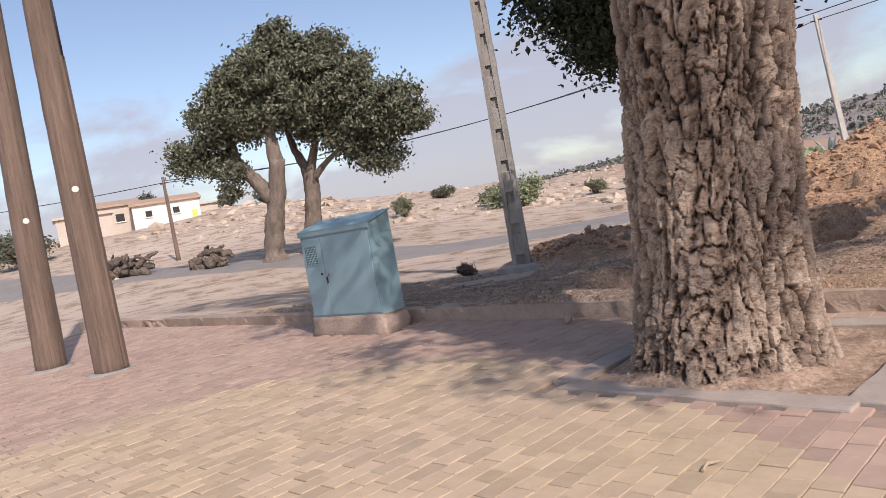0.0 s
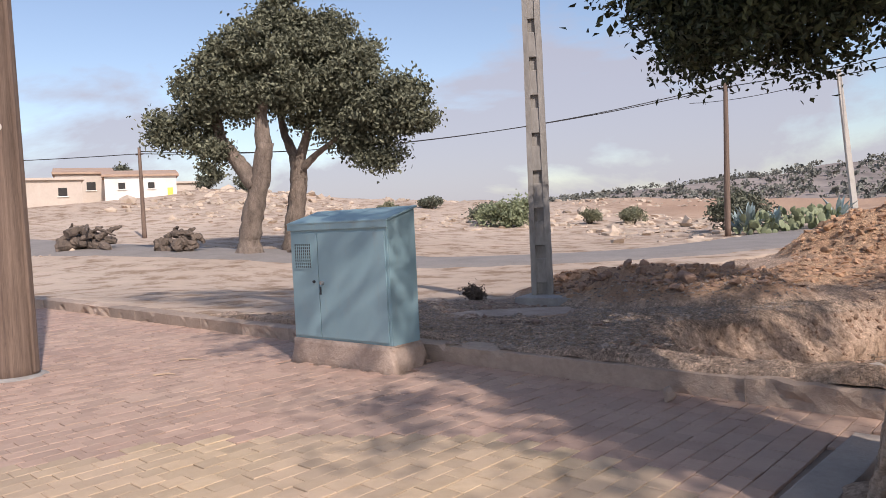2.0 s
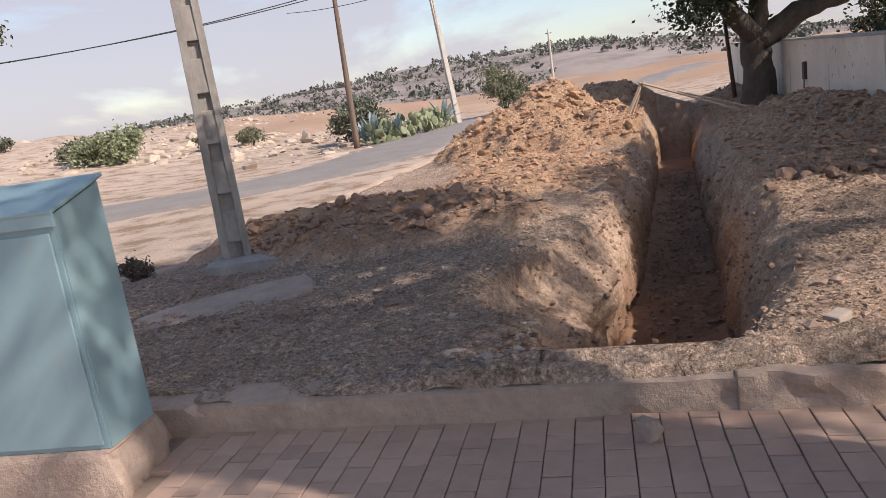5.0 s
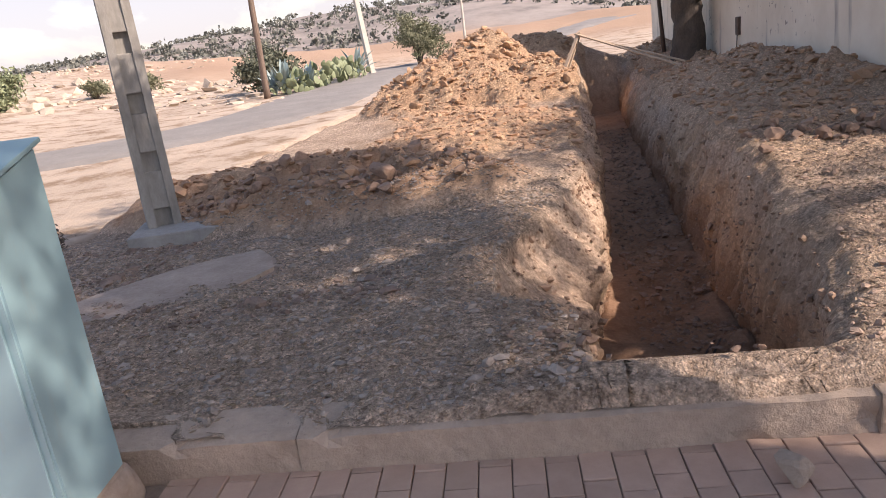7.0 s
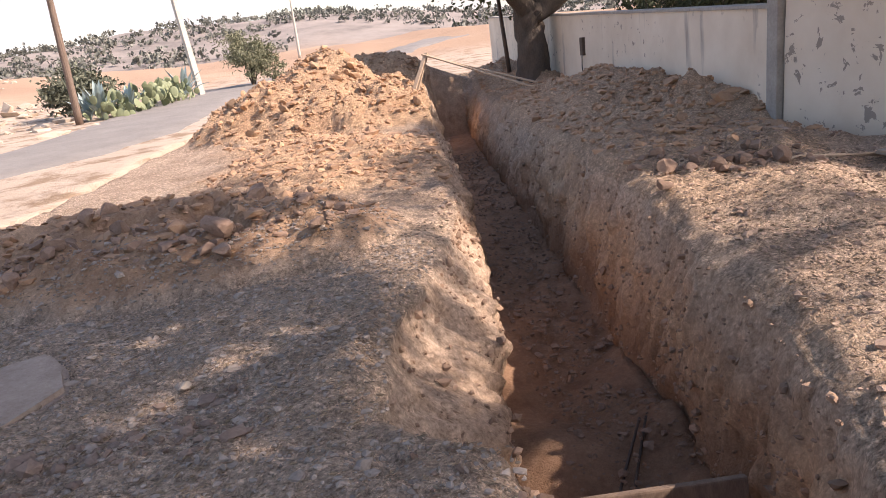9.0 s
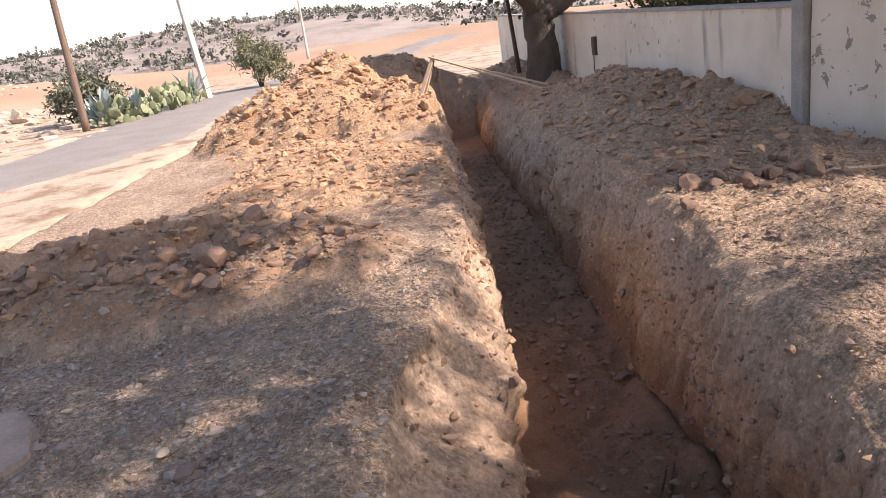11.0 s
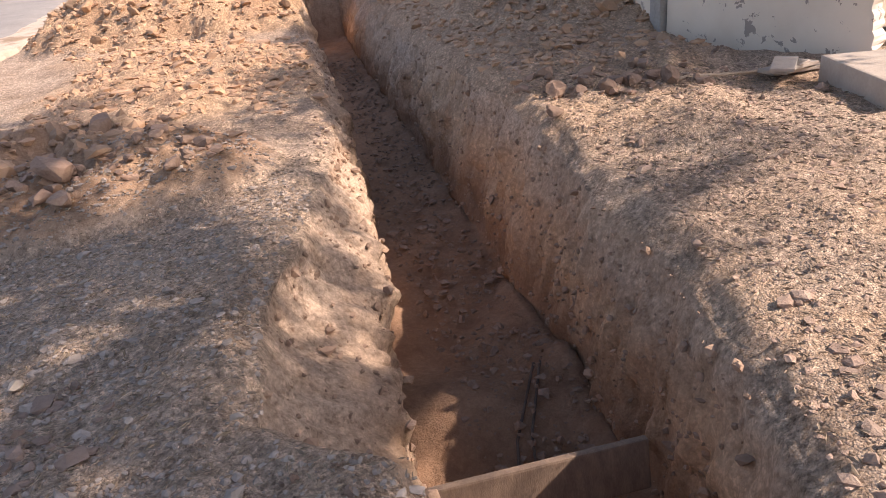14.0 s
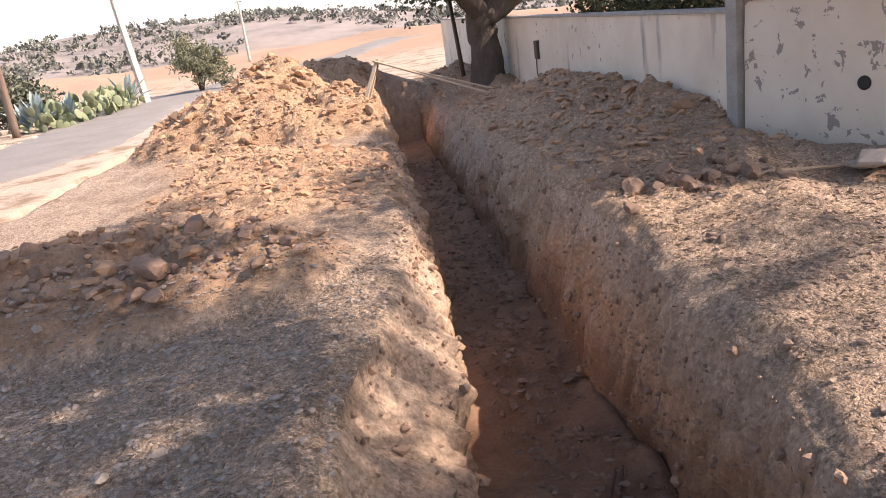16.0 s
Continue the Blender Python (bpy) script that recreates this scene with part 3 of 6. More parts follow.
for k, v in enumerate(rows):
    y, ax, skew, lr, rr = (float(c[k]) for c in (ROW_Y, ROW_X, ROW_SKEW, ROW_L, ROW_R))
    ul, ur, zl, fl, zr, fr = UL[k], UR[k], ZL[k], FL[k], ZR[k], FR[k]
    open_ = float(smooth(0.13, 0.27, v + 0.05 * snoise(y * 3, 1.0, 0, 4))) * float(1 - smooth(25.2, 26.6, y))
    zl = zl - 0.10 * open_ * np.exp(-((ul + lr) / 0.10) ** 2)
    zr = zr - 0.09 * open_ * np.exp(-((ur - rr) / 0.09) ** 2)
    # walls: rim, shoulder, foot
    sl_u, sl_z, lf, rf_ = float(bend(y, LEFT_SHOULDER)) + 0.04 * snoise(y * 0.8, 5, 0, 6), -0.50, float(bend(y, LEFT_FOOT)), min(0.43, rr - 0.07)
    sl_z = sl_z + 0.22 * smooth(9.5, 14, y)
    u1 = np.where(wall_t < 0.5, -lr + (lr - sl_u) * (wall_t / 0.5) ** 1.5, -sl_u + (sl_u - lf) * (wall_t - 0.5) / 0.5)
    z1 = np.where(wall_t < 0.5, zl[-1] + (sl_z - zl[-1]) * (wall_t / 0.5) ** 0.85, sl_z + (FLOOR_Z - sl_z) * (wall_t - 0.5) / 0.5)
    u2 = rf_ + (rr - rf_) * wall_t ** 1.25
    z2 = FLOOR_Z + (zr[0] - FLOOR_Z) * wall_t ** 0.92
    uf = -lf + (lf + rf_) * floor_t
    zf = FLOOR_Z + 0.05 * fbm((ax + uf) * 2.5, y * 2.5, 0, 4, 51) + 0.07 * np.abs(floor_t - 0.5) ** 2 * 4
    zf = zf + 0.16 * math.exp(-((y - 9.6) / 0.5) ** 2)
    # uneven cut faces: vertical tool marks and lumps
    bump1 = 0.075 * fbm(y * 2.6, z1 * 0.9, 1.0, 4, 61) + 0.08 * np.abs(fbm(y * 5.5, z1 * 2.6, 2.0, 3, 63)) + 0.032 * fbm(y * 15, z1 * 8, 4.0, 2, 64)
    bump2 = 0.08 * fbm(y * 2.4, z2 * 0.9, 5.0, 4, 65) + 0.09 * np.abs(fbm(y * 5.2, z2 * 2.6, 6.0, 3, 67)) + 0.034 * fbm(y * 14, z2 * 8, 8.0, 2, 68)
    fade1 = np.sin(np.pi * np.clip(wall_t, 0.03, 0.97)) ** 0.5
    u1 = u1 + bump1 * fade1
    u2 = u2 - bump2 * fade1
    top1 = zl[-1] + (zr[0] - zl[-1]) * np.clip((u1 + lr) / (lr + rr), 0, 1)
    top2 = zl[-1] + (zr[0] - zl[-1]) * np.clip((u2 + lr) / (lr + rr), 0, 1)
    topf = zl[-1] + (zr[0] - zl[-1]) * np.clip((uf + lr) / (lr + rr), 0, 1)
    lip = 0.03 * sfbm(y * 9, 2, 0, 3, 71)
    z1, z2, zf = (top + lip * (1 - open_) + (zz - top) * open_ for zz, top in ((z1, top1), (z2, top2), (zf, topf)))
    uu = np.concatenate([ul, u1, uf, u2, ur])
    zz = np.concatenate([zl, z1, zf, z2, zr])
    # walls darken towards the floor: red clay, with trench shade added in colour
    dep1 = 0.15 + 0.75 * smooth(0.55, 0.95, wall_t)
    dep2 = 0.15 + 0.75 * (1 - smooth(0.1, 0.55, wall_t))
    px.append(ax + uu)
    py.append(y + skew * uu)
    pz.append(zz)
    lump = np.clip(0.6 + 0.5 * fbm(y * 0.9, z1 * 2, 0, 3, 77), 0.2, 1)
    pf.append(np.concatenate([fl, np.maximum(lump * open_ * (0.12 + 0.88 * smooth(0.22, 0.5, wall_t)), fl[-1] * (1 - open_)), np.full(N_FLOOR, 0.8) * open_, np.clip(0.85 - 0.75 * smooth(0.5, 0.95, wall_t) + 0.5 * fbm(y * 0.8, z2 * 2, 3, 3, 79), 0.05, 1) * open_, fr]))
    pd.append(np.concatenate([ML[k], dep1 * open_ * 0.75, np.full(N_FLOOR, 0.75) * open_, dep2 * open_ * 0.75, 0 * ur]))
px, py, pz, pf, pd = (np.array(a) for a in (px, py, pz, pf, pd))
# the outer edge of the yard dips under the open ground
du = np.minimum(px - px[:, :1], px[:, -1:] - px)
pz = pz - 0.5 * (1 - smooth(0, 0.25, du)) * (py > 8.4)
pz[-1] -= 0.6
nr, nc = px.shape
idx = np.arange(nr * nc).reshape(nr, nc)
q = np.stack([idx[:-1, :-1], idx[:-1, 1:], idx[1:, 1:], idx[1:, :-1]], -1).reshape(-1, 4)
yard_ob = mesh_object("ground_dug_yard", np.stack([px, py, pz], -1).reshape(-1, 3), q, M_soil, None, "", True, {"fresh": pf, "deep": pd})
tagged(yard_ob, "dug earth yard with a deep trench between orange spoil heaps", "ground", kind="structure")


def yard_z(x, y):
    return float(yard(np.array([x]), np.array([y]))[0][0])


# ---- road ----
ROAD = [(-75, 13.0), (-55, 15.0), (-40, 17.0), (-27, 19.0), (-18, 20.6), (-11, 21.6), (-6.5, 23.2), (-3.6, 26.5), (-2.4, 31.5), (-1.4, 38), (1.0, 46), (5.5, 54), (13, 64), (24, 76)]
pts = []
for k in range(len(ROAD) - 1):
    p0, p1, p2, p3 = (Vector(ROAD[min(max(k + o, 0), len(ROAD) - 1)]) for o in (-1, 0, 1, 2))
    for j in range(16):
        t = j / 16
        pts.append(0.5 * ((2 * p1) + (p2 - p0) * t + (2 * p0 - 5 * p1 + 4 * p2 - p3) * t * t + (3 * p1 - p0 - 3 * p2 + p3) * t ** 3))
rv, rf = [], []
CROSS = 13
for k, p in enumerate(pts):
    d = (pts[min(k + 1, len(pts) - 1)] - pts[max(k - 1, 0)]).normalized()
    nrm = Vector((-d.y, d.x))
    half = 2.45
    for j in range(CROSS):
        w = -1 + 2 * j / (CROSS - 1)
        e = half * w
        if abs(w) == 1:
            e += 0.22 * sfbm(k * 0.37, w * 5, 0, 3, 81)
        pt = p + nrm * e
        rv.append((pt.x, pt.y, 0.05 + 0.04 * (1 - w * w) - (0.09 if abs(w) == 1 else 0)))
for k in range(len(pts) - 1):
    for j in range(CROSS - 1):
        a = k * CROSS + j
        rf.append((a, a + CROSS, a + CROSS + 1, a + 1))
rv = np.array(rv)
rv[:, 2] += land(rv[:, 0], rv[:, 1])[0]
road = mesh_object("road", rv, rf, M_asphalt, None, "", True)
tagged(road, "narrow dusty asphalt lane with crumbling edges", "road", kind="structure")


# ---- kerb ----
KDIR = Vector((1, KSLOPE, 0)).normalized()
KNOR = Vector((-KDIR.y, KDIR.x, 0))
KROT = math.degrees(math.atan2(KDIR.y, KDIR.x))


def kerb_point(a, s, z=0.0):
    """A point a metres along the kerb's foot and s metres behind it."""
    p = Vector((0, KY, z)) + KDIR * a + KNOR * s
    return Vector((p.x, p.y, z))


rng = np.random.default_rng(5)
kerb = empty("kerb")
tagged(kerb, "worn grey concrete kerb with chipped edges along the paving", "kerb", kind="structure")
a = -13.0
while a < 9.0:
    length = rng.uniform(0.95, 1.0) if a < -1.2 else rng.uniform(2.2, 3.0)
    if a < 1.86 < a + length:
        length = 1.86 - a
    hgt = 0.158 + rng.uniform(-0.006, 0.006) + (0.02 if a > 1.8 else 0)
    nx, ny, nz = max(6, int(length / 0.06)), 5, 5
    bm = bmesh.new()
    bmesh.ops.create_grid(bm, x_segments=nx, y_segments=ny, size=0.5)
    top = bm.faces[:]
    res = bmesh.ops.extrude_face_region(bm, geom=top)
    for el in res["geom"]:
        if isinstance(el, bmesh.types.BMVert):
            el.co.z -= 1
    cut = bmesh.ops.subdivide_edges(bm, edges=[e for e in bm.edges if abs(e.verts[0].co.z - e.verts[1].co.z) > 0.5], cuts=4)
    wear = 0.006 if a < 1.8 else 0.028
    for vt in bm.verts:
        x, y, z = vt.co.x * (length - 0.006), vt.co.y * 0.27, hgt + vt.co.z * (hgt + 0.12)
        if vt.co.z > -0.1:
            z -= 0.012 * max(0, abs(vt.co.y) * 2 - 0.75) / 0.25 * (1 if vt.co.y < 0 else 0.3)
        w = wear * sfbm((a + x) * 6, y * 6, z * 6, 3, 91)
        chip = max(0, sfbm((a + x) * 3.1, z * 4, 7, 3, 93) - 0.25) * 0.10
        y += w + (chip if vt.co.y < -0.4 else 0)
        z += w * 0.6 - (chip * 0.8 if vt.co.y < -0.4 and vt.co.z > -0.1 else 0)
        vt.co = (x, y, z)
    bmesh.ops.recalc_face_normals(bm, faces=bm.faces)
    c = kerb_point(a + length / 2, 0.135)
    ob = part("kerb_stone", bm, M_kerb, kerb)
    ob.matrix_basis = pose(c.x, c.y, rng.uniform(-0.006, 0.006), 0, 0, KROT + rng.uniform(-0.4, 0.4))
    a += length

# ---- steel cabinet on its plinth ----
CAB = Vector((-1.60, 6.93, 0))
CAB_ROT = -6.0
plinth = empty("plinth", CAB.x, CAB.y, 0, CAB_ROT)
tagged(plinth, "rough mortar plinth under the steel cabinet", "plinth", kind="structure")
bm = bm_box(1.33, 0.42, 0.225, None, 0.02, 1)
bmesh.ops.subdivide_edges(bm, edges=bm.edges[:], cuts=7, use_grid_fill=True)
for vt in bm.verts:
    k = 0.06 * sfbm(vt.co.x * 6, vt.co.y * 6, vt.co.z * 6, 3, 101)
    flare = 0.07 * max(0, 1 - vt.co.z / 0.2)
    if vt.co.z < 0.215:
        vt.co.x *= 1 + flare * 0.5 + k
        vt.co.y *= 1 + flare + k
    if vt.co.z < 0.02:
        vt.co.z -= 0.08
part("plinth_block", bm, M_mortar, plinth, "crumbling mortar block", True)

cabinet = empty("electrical_cabinet", CAB.x, CAB.y, 0.220, CAB_ROT)
tagged(cabinet, "pale blue painted steel street cabinet with closed doors", "cabinet")
CW, CD, CHF, CHB = 1.30, 0.36, 1.09, 1.19
bm = bmesh.new()
prof = [(-CD / 2, 0), (CD / 2, 0), (CD / 2, CHB), (-CD / 2, CHF)]
vs = [[bm.verts.new((sx * CW / 2, y, z)) for y, z in prof] for sx in (-1, 1)]
bm.faces.new(vs[0][::-1])
bm.faces.new(vs[1])
for k in range(4):
    bm.faces.new((vs[0][k], vs[0][(k + 1) % 4], vs[1][(k + 1) % 4], vs[1][k]))
bmesh.ops.recalc_face_normals(bm, faces=bm.faces)
bmesh.ops.bevel(bm, geom=bm.edges[:], offset=0.008, segments=2, affect="EDGES")
part("body", bm, M_cabinet, cabinet)
# lid: a thin sloping sheet with a turned-down lip
lid_len = math.hypot(CD + 0.05, CHB - CHF)
bm = bm_box(CW + 0.03, lid_len, 0.018, None, 0.005)
lid = part("lid", bm, M_cabinet, cabinet, "sloping sheet lid with a drip edge")
lid.matrix_basis = pose(0, 0, (CHF + CHB) / 2 + 0.001, math.degrees(math.atan2(CHB - CHF, CD)), 0, 0)
bm = bm_box(CW + 0.028, 0.014, 0.062, None, 0.003)
lip_ob = part("drip_edge", bm, M_cabinet, cabinet)
lip_ob.matrix_basis = pose(0, -CD / 2 - 0.014, CHF - 0.058)
DOOR_Z0, DOOR_H = 0.03, CHF - 0.115
for name, x0, x1 in (("narrow_door", -CW / 2 + 0.025, -CW / 2 + 0.395), ("wide_door", -CW / 2 + 0.405, CW / 2 - 0.03)):
    bm = bm_box(x1 - x0, 0.012, DOOR_H, None, 0.004)
    door = part(name, bm, M_cabinet, cabinet)
    door.matrix_basis = pose((x0 + x1) / 2, -CD / 2 - 0.007, DOOR_Z0)
    if name == "narrow_door":
        # perforated vent: a dark plate behind a grid of bars
        bm = bm_box(0.235, 0.004, 0.235)
        plate = part("vent_plate", bm, M_dark, door, "dark vent opening")
        plate.matrix_basis = pose(-0.015, -0.0085, DOOR_H - 0.33)
        for k in range(9):
            for across in (0, 1):
                bm = bm_box(0.009, 0.005, 0.243) if across == 0 else bm_box(0.243, 0.005, 0.009)
                bar = part("vent_bar", bm, M_cabinet, door)
                o = -0.1175 + 0.235 * k / 8
                bar.matrix_basis = pose(-0.015 + (o if not across else 0), -0.0115 - 0.001 * across, DOOR_H - 0.334 if not across else DOOR_H - 0.2125 - 0.0045 + o)
        bm = bmesh.new()
        bmesh.ops.create_cone(bm, cap_ends=True, segments=14, radius1=0.014, radius2=0.012, depth=0.02, matrix=Matrix.Rotation(radians(90), 4, "X"))
        k = part("keyhole", bm, M_black, door, "black round lock")
        k.matrix_basis = pose(0.13, -0.014, 0.52)
    else:
        bm = bmesh.new()
        bmesh.ops.create_cone(bm, cap_ends=True, segments=16, radius1=0.022, radius2=0.018, depth=0.03, matrix=Matrix.Rotation(radians(90), 4, "X"))
        hd = part("handle", bm, simple("dull_steel", (0.4, 0.4, 0.4), (0.6, 0.6, 0.6), 20, 0.35, 0.1, 50, 0.002, None, 0.9), door, "round steel latch")
        hd.matrix_basis = pose(-(x1 - x0) / 2 + 0.05, -0.02, 0.51)
        bm = bm_box(0.012, 0.01, 0.075, None, 0.003)
        rod = part("latch_bar", bm, M_black, door, "rusted latch bar")
        rod.matrix_basis = pose(-(x1 - x0) / 2 + 0.02, -0.011, 0.40)

# ---- timber utility posts ----


def timber_post(x, y, top, lean_x, lean_y, r0, seed, disc_z):
    thing = empty("timber_post", x, y, -0.05)
    tagged(thing, "brown creosoted timber utility post with a white tag", "utility pole", "paired timber posts")
    n = 46
    pts = [(lean_x * k / n * top, lean_y * k / n * top, k / n * top) for k in range(n + 1)]
    vv, ff = tube(pts, [r0 * (1 - 0.32 * k / n) for k in range(n + 1)], 28, 0.05, seed)
    mesh_object("shaft", vv, ff, M_post, thing, "", True)
    vv, ff = tube([(0, 0, 0.0), (0, 0, 0.06), (0, 0, 0.075)], [r0 + 0.11, r0 + 0.09, r0 + 0.02], 18, 0.25, seed + 3)
    mesh_object("footing", vv, ff, M_concrete, thing, "rough concrete collar", True)
    d = Vector((4.2 - x, 0.8 - y, 0)).normalized()
    bm = bmesh.new()
    bmesh.ops.create_cone(bm, cap_ends=True, segments=16, radius1=0.042, radius2=0.038, depth=0.012)
    disc = part("tag", bm, M_white, thing, "small round white tag")
    disc.matrix_basis = look(Vector((lean_x * disc_z, lean_y * disc_z, disc_z)) + d * (r0 * (1 - 0.32 * disc_z / top) + 0.004), Vector((0, 0, disc_z)) - d * 5)
    return thing


post_a = timber_post(-6.38, 5.43, 7.6, 0.004, 0.026, 0.215, 3, 2.22)
post_b = timber_post(-4.34, 5.20, 7.6, -0.006, 0.002, 0.205, 8, 2.38)
# conduit strip along the second post, and its cable higher up
bm = bm_box(0.035, 0.075, 3.95, None, 0.006)
strip = part("conduit_strip", bm, M_post, post_b, "timber batten covering a cable")
strip.matrix_basis = pose(0.172, 0.112, 0.09, 0, -0.55, 33)
vv, ff = tube([(0.145, 0.10, 4.0), (0.14, 0.10, 4.6), (0.13, 0.09, 5.6), (0.10, 0.09, 7.5)], [0.014] * 4, 8)
mesh_object("cable", vv, ff, M_black, post_b, "black cable", True)

# ---- ribbed concrete pole ----
POLE = (-2.30, 12.40)
pole = empty("concrete_pole", POLE[0], POLE[1], -0.14)
tagged(pole, "grey ribbed concrete power pole with stepped recesses on a concrete foot", "utility pole")
bm = bm_box(0.92, 0.80, 0.13, None, 0.02)
for vt in bm.verts:
    if vt.co.z < 0.05:
        vt.co.z -= 0.15
foot = part("foot", bm, M_concrete, pole, "square concrete foot", False)
foot.matrix_basis = pose(0.14, -0.16, 0.03, 0, 0, -18)
H, PITCH = 8.6, 0.60


def pole_w(z):
    return 0.345 - 0.12 * z / H


# an I-shaped shaft: two flanges with a thinner web that is bridged at even steps
nz = 60
for sgn in (-1, 1):
    verts, faces, o = [], [], 0
    for k in range(nz + 1):
        z = H * k / nz
        w, d = pole_w(z), pole_w(z) * 0.72
        e = 0.006 * sfbm(z * 2.5, sgn * 3, 0, 3, 111)
        for cx, cy in ((0, -d / 2), (0.085, -d / 2 + 0.006), (0.085, d / 2 - 0.006), (0, d / 2)):
            verts.append((sgn * (w / 2 - 0.085 + cx) + e, cy + e, z))
    for k in range(nz):
        for j in range(4):
            a0, b0 = o + k * 4 + j, o + k * 4 + (j + 1) % 4
            faces.append((a0, b0, b0 + 4, a0 + 4) if sgn > 0 else (b0, a0, a0 + 4, b0 + 4))
    faces.append(tuple(o + nz * 4 + j for j in range(4)))
    mesh_object("flange", verts, faces, M_pole, pole)
bm = bmesh.new()
vs = []
for z in (0, H):
    w, d = pole_w(z), pole_w(z) * 0.26
    vs.append([bm.verts.new((sx * (w / 2 - 0.07), sy * d / 2, z)) for sx, sy in ((-1, -1), (1, -1), (1, 1), (-1, 1))])
for k in range(4):
    bm.faces.new((vs[0][k], vs[0][(k + 1) % 4], vs[1][(k + 1) % 4], vs[1][k]))
part("web", bm, M_pole, pole)
z = 0.35
while z < H - 0.3:
    w, d = pole_w(z), pole_w(z) * 0.70
    hgt = PITCH * 0.66
    bm = bm_box(w - 0.15, d - 0.02, hgt, None, 0.012)
    for vt in bm.verts:
        if vt.co.z > hgt * 0.5:
            vt.co.x *= 0.94
        vt.co.y *= 1 - 0.14 * (vt.co.z > hgt * 0.8)
    r = part("rib", bm, M_pole, pole)
    r.matrix_basis = pose(0, 0, z)
    z += PITCH
pole.matrix_basis = pose(POLE[0], POLE[1], -0.14, 0, 0, 22)

# concrete remnant lying flush in the earth beside the pole
slab = empty("broken_slab", -1.35, 9.80, 0.05, 8)
tagged(slab, "broken flat concrete remnant set in the earth", "slab", kind="structure")
outline = [(-0.95, -0.55), (-0.3, -0.62), (0.35, -0.35), (0.62, -0.05), (0.60, 0.28), (0.5, 0.62), (0.1, 0.55), (-0.25, 0.42), (-0.7, 0.10), (-0.95, -0.1)]
bm = bmesh.new()
lo = [bm.verts.new((x, y, -0.12)) for x, y in outline]
hi = [bm.verts.new((x * 0.98, y * 0.98, 0.045)) for x, y in outline]
bm.faces.new(hi)
for k in range(len(outline)):
    bm.faces.new((lo[k], lo[(k + 1) % len(outline)], hi[(k + 1) % len(outline)], hi[k]))
bmesh.ops.bevel(bm, geom=[e for e in bm.edges if e.verts[0].co.z > 0 and e.verts[1].co.z > 0], offset=0.03, segments=2, affect="EDGES")
part("slab_piece", bm, M_mortar, slab)

# ---- cork oak by the paving ----
T1 = (3.21, 5.13)
oak = empty("cork_oak", T1[0], T1[1], 0)
tagged(oak, "old cork oak with deeply furrowed bark in a paved tree pit", "tree")
NA, NZ = 300, 430
TOP = 4.2
th = np.arange(NA) / NA * 2 * np.pi
zz = np.linspace(-0.08, TOP, NZ)
TH, ZZ = np.meshgrid(th, zz)
rad = 0.525 + 0.10 * np.exp(-np.maximum(ZZ, 0) / 0.28) - 0.02 * np.clip(ZZ, 0, 1.5) + 0.035 * np.clip(ZZ - 2.2, 0, 3)
lobe = 0.025 * np.sin(3 * TH + 0.6) + 0.02 * np.sin(5 * TH + 2 + 0.4 * ZZ)
cx, cy = np.cos(TH), np.sin(TH)
warp = fbm(cx * 2.2, cy * 2.2, ZZ * 1.4, 4, 121)
warp2 = fbm(cx * 3.1, cy * 3.1, ZZ * 1.9 + 7, 4, 122)


def cork_cells(cells, tall, amount, seed):
    """Distance to the cracks between irregular plates, and each plate's own value."""
    u, w = TH / (2 * np.pi) * cells + amount * warp, ZZ / tall + amount * warp2
    iu, iw = np.floor(u), np.floor(w)
    best, second, value = np.full(u.shape, 9.0), np.full(u.shape, 9.0), np.zeros(u.shape)
    for du in (-1, 0, 1):
        for dw in (-1, 0, 1):
            ku, kw = np.mod(iu + du, cells), iw + dw
            ox = 0.5 + 0.46 * lattice(ku, kw, kw * 0 + 1, seed)
            oy = 0.5 + 0.46 * lattice(ku, kw, kw * 0 + 2, seed)
            dd = np.hypot(iu + du + ox - u, iw + dw + oy - w)
            closer = dd < best
            second = np.where(closer, best, np.minimum(second, dd))
            value = np.where(closer, lattice(ku, kw, kw * 0 + 3, seed), value)
            best = np.minimum(best, dd)
    return second - best, value


e1, v1 = cork_cells(22, 0.30, 0.9, 201)
e2, v2_ = cork_cells(44, 0.085, 1.2, 203)
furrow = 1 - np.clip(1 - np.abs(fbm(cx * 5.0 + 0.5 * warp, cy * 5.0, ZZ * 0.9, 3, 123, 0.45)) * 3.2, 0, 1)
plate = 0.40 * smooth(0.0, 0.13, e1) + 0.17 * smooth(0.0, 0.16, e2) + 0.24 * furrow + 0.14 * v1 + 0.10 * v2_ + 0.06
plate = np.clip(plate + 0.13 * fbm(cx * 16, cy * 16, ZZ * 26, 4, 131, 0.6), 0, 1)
R = rad + lobe + 0.085 * (plate - 0.6) + 0.02 * warp
sway = 0.06 * np.clip(ZZ, 0, 3)
vx, vy = R * cx + sway, R * cy + 0.7 * sway
idx = np.arange(NA * NZ).reshape(NZ, NA)
q = np.stack([idx[:-1], np.roll(idx, -1, 1)[:-1], np.roll(idx, -1, 1)[1:], idx[1:]], -1).reshape(-1, 4)
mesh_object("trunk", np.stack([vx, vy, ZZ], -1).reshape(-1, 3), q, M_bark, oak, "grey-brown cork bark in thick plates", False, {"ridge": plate})
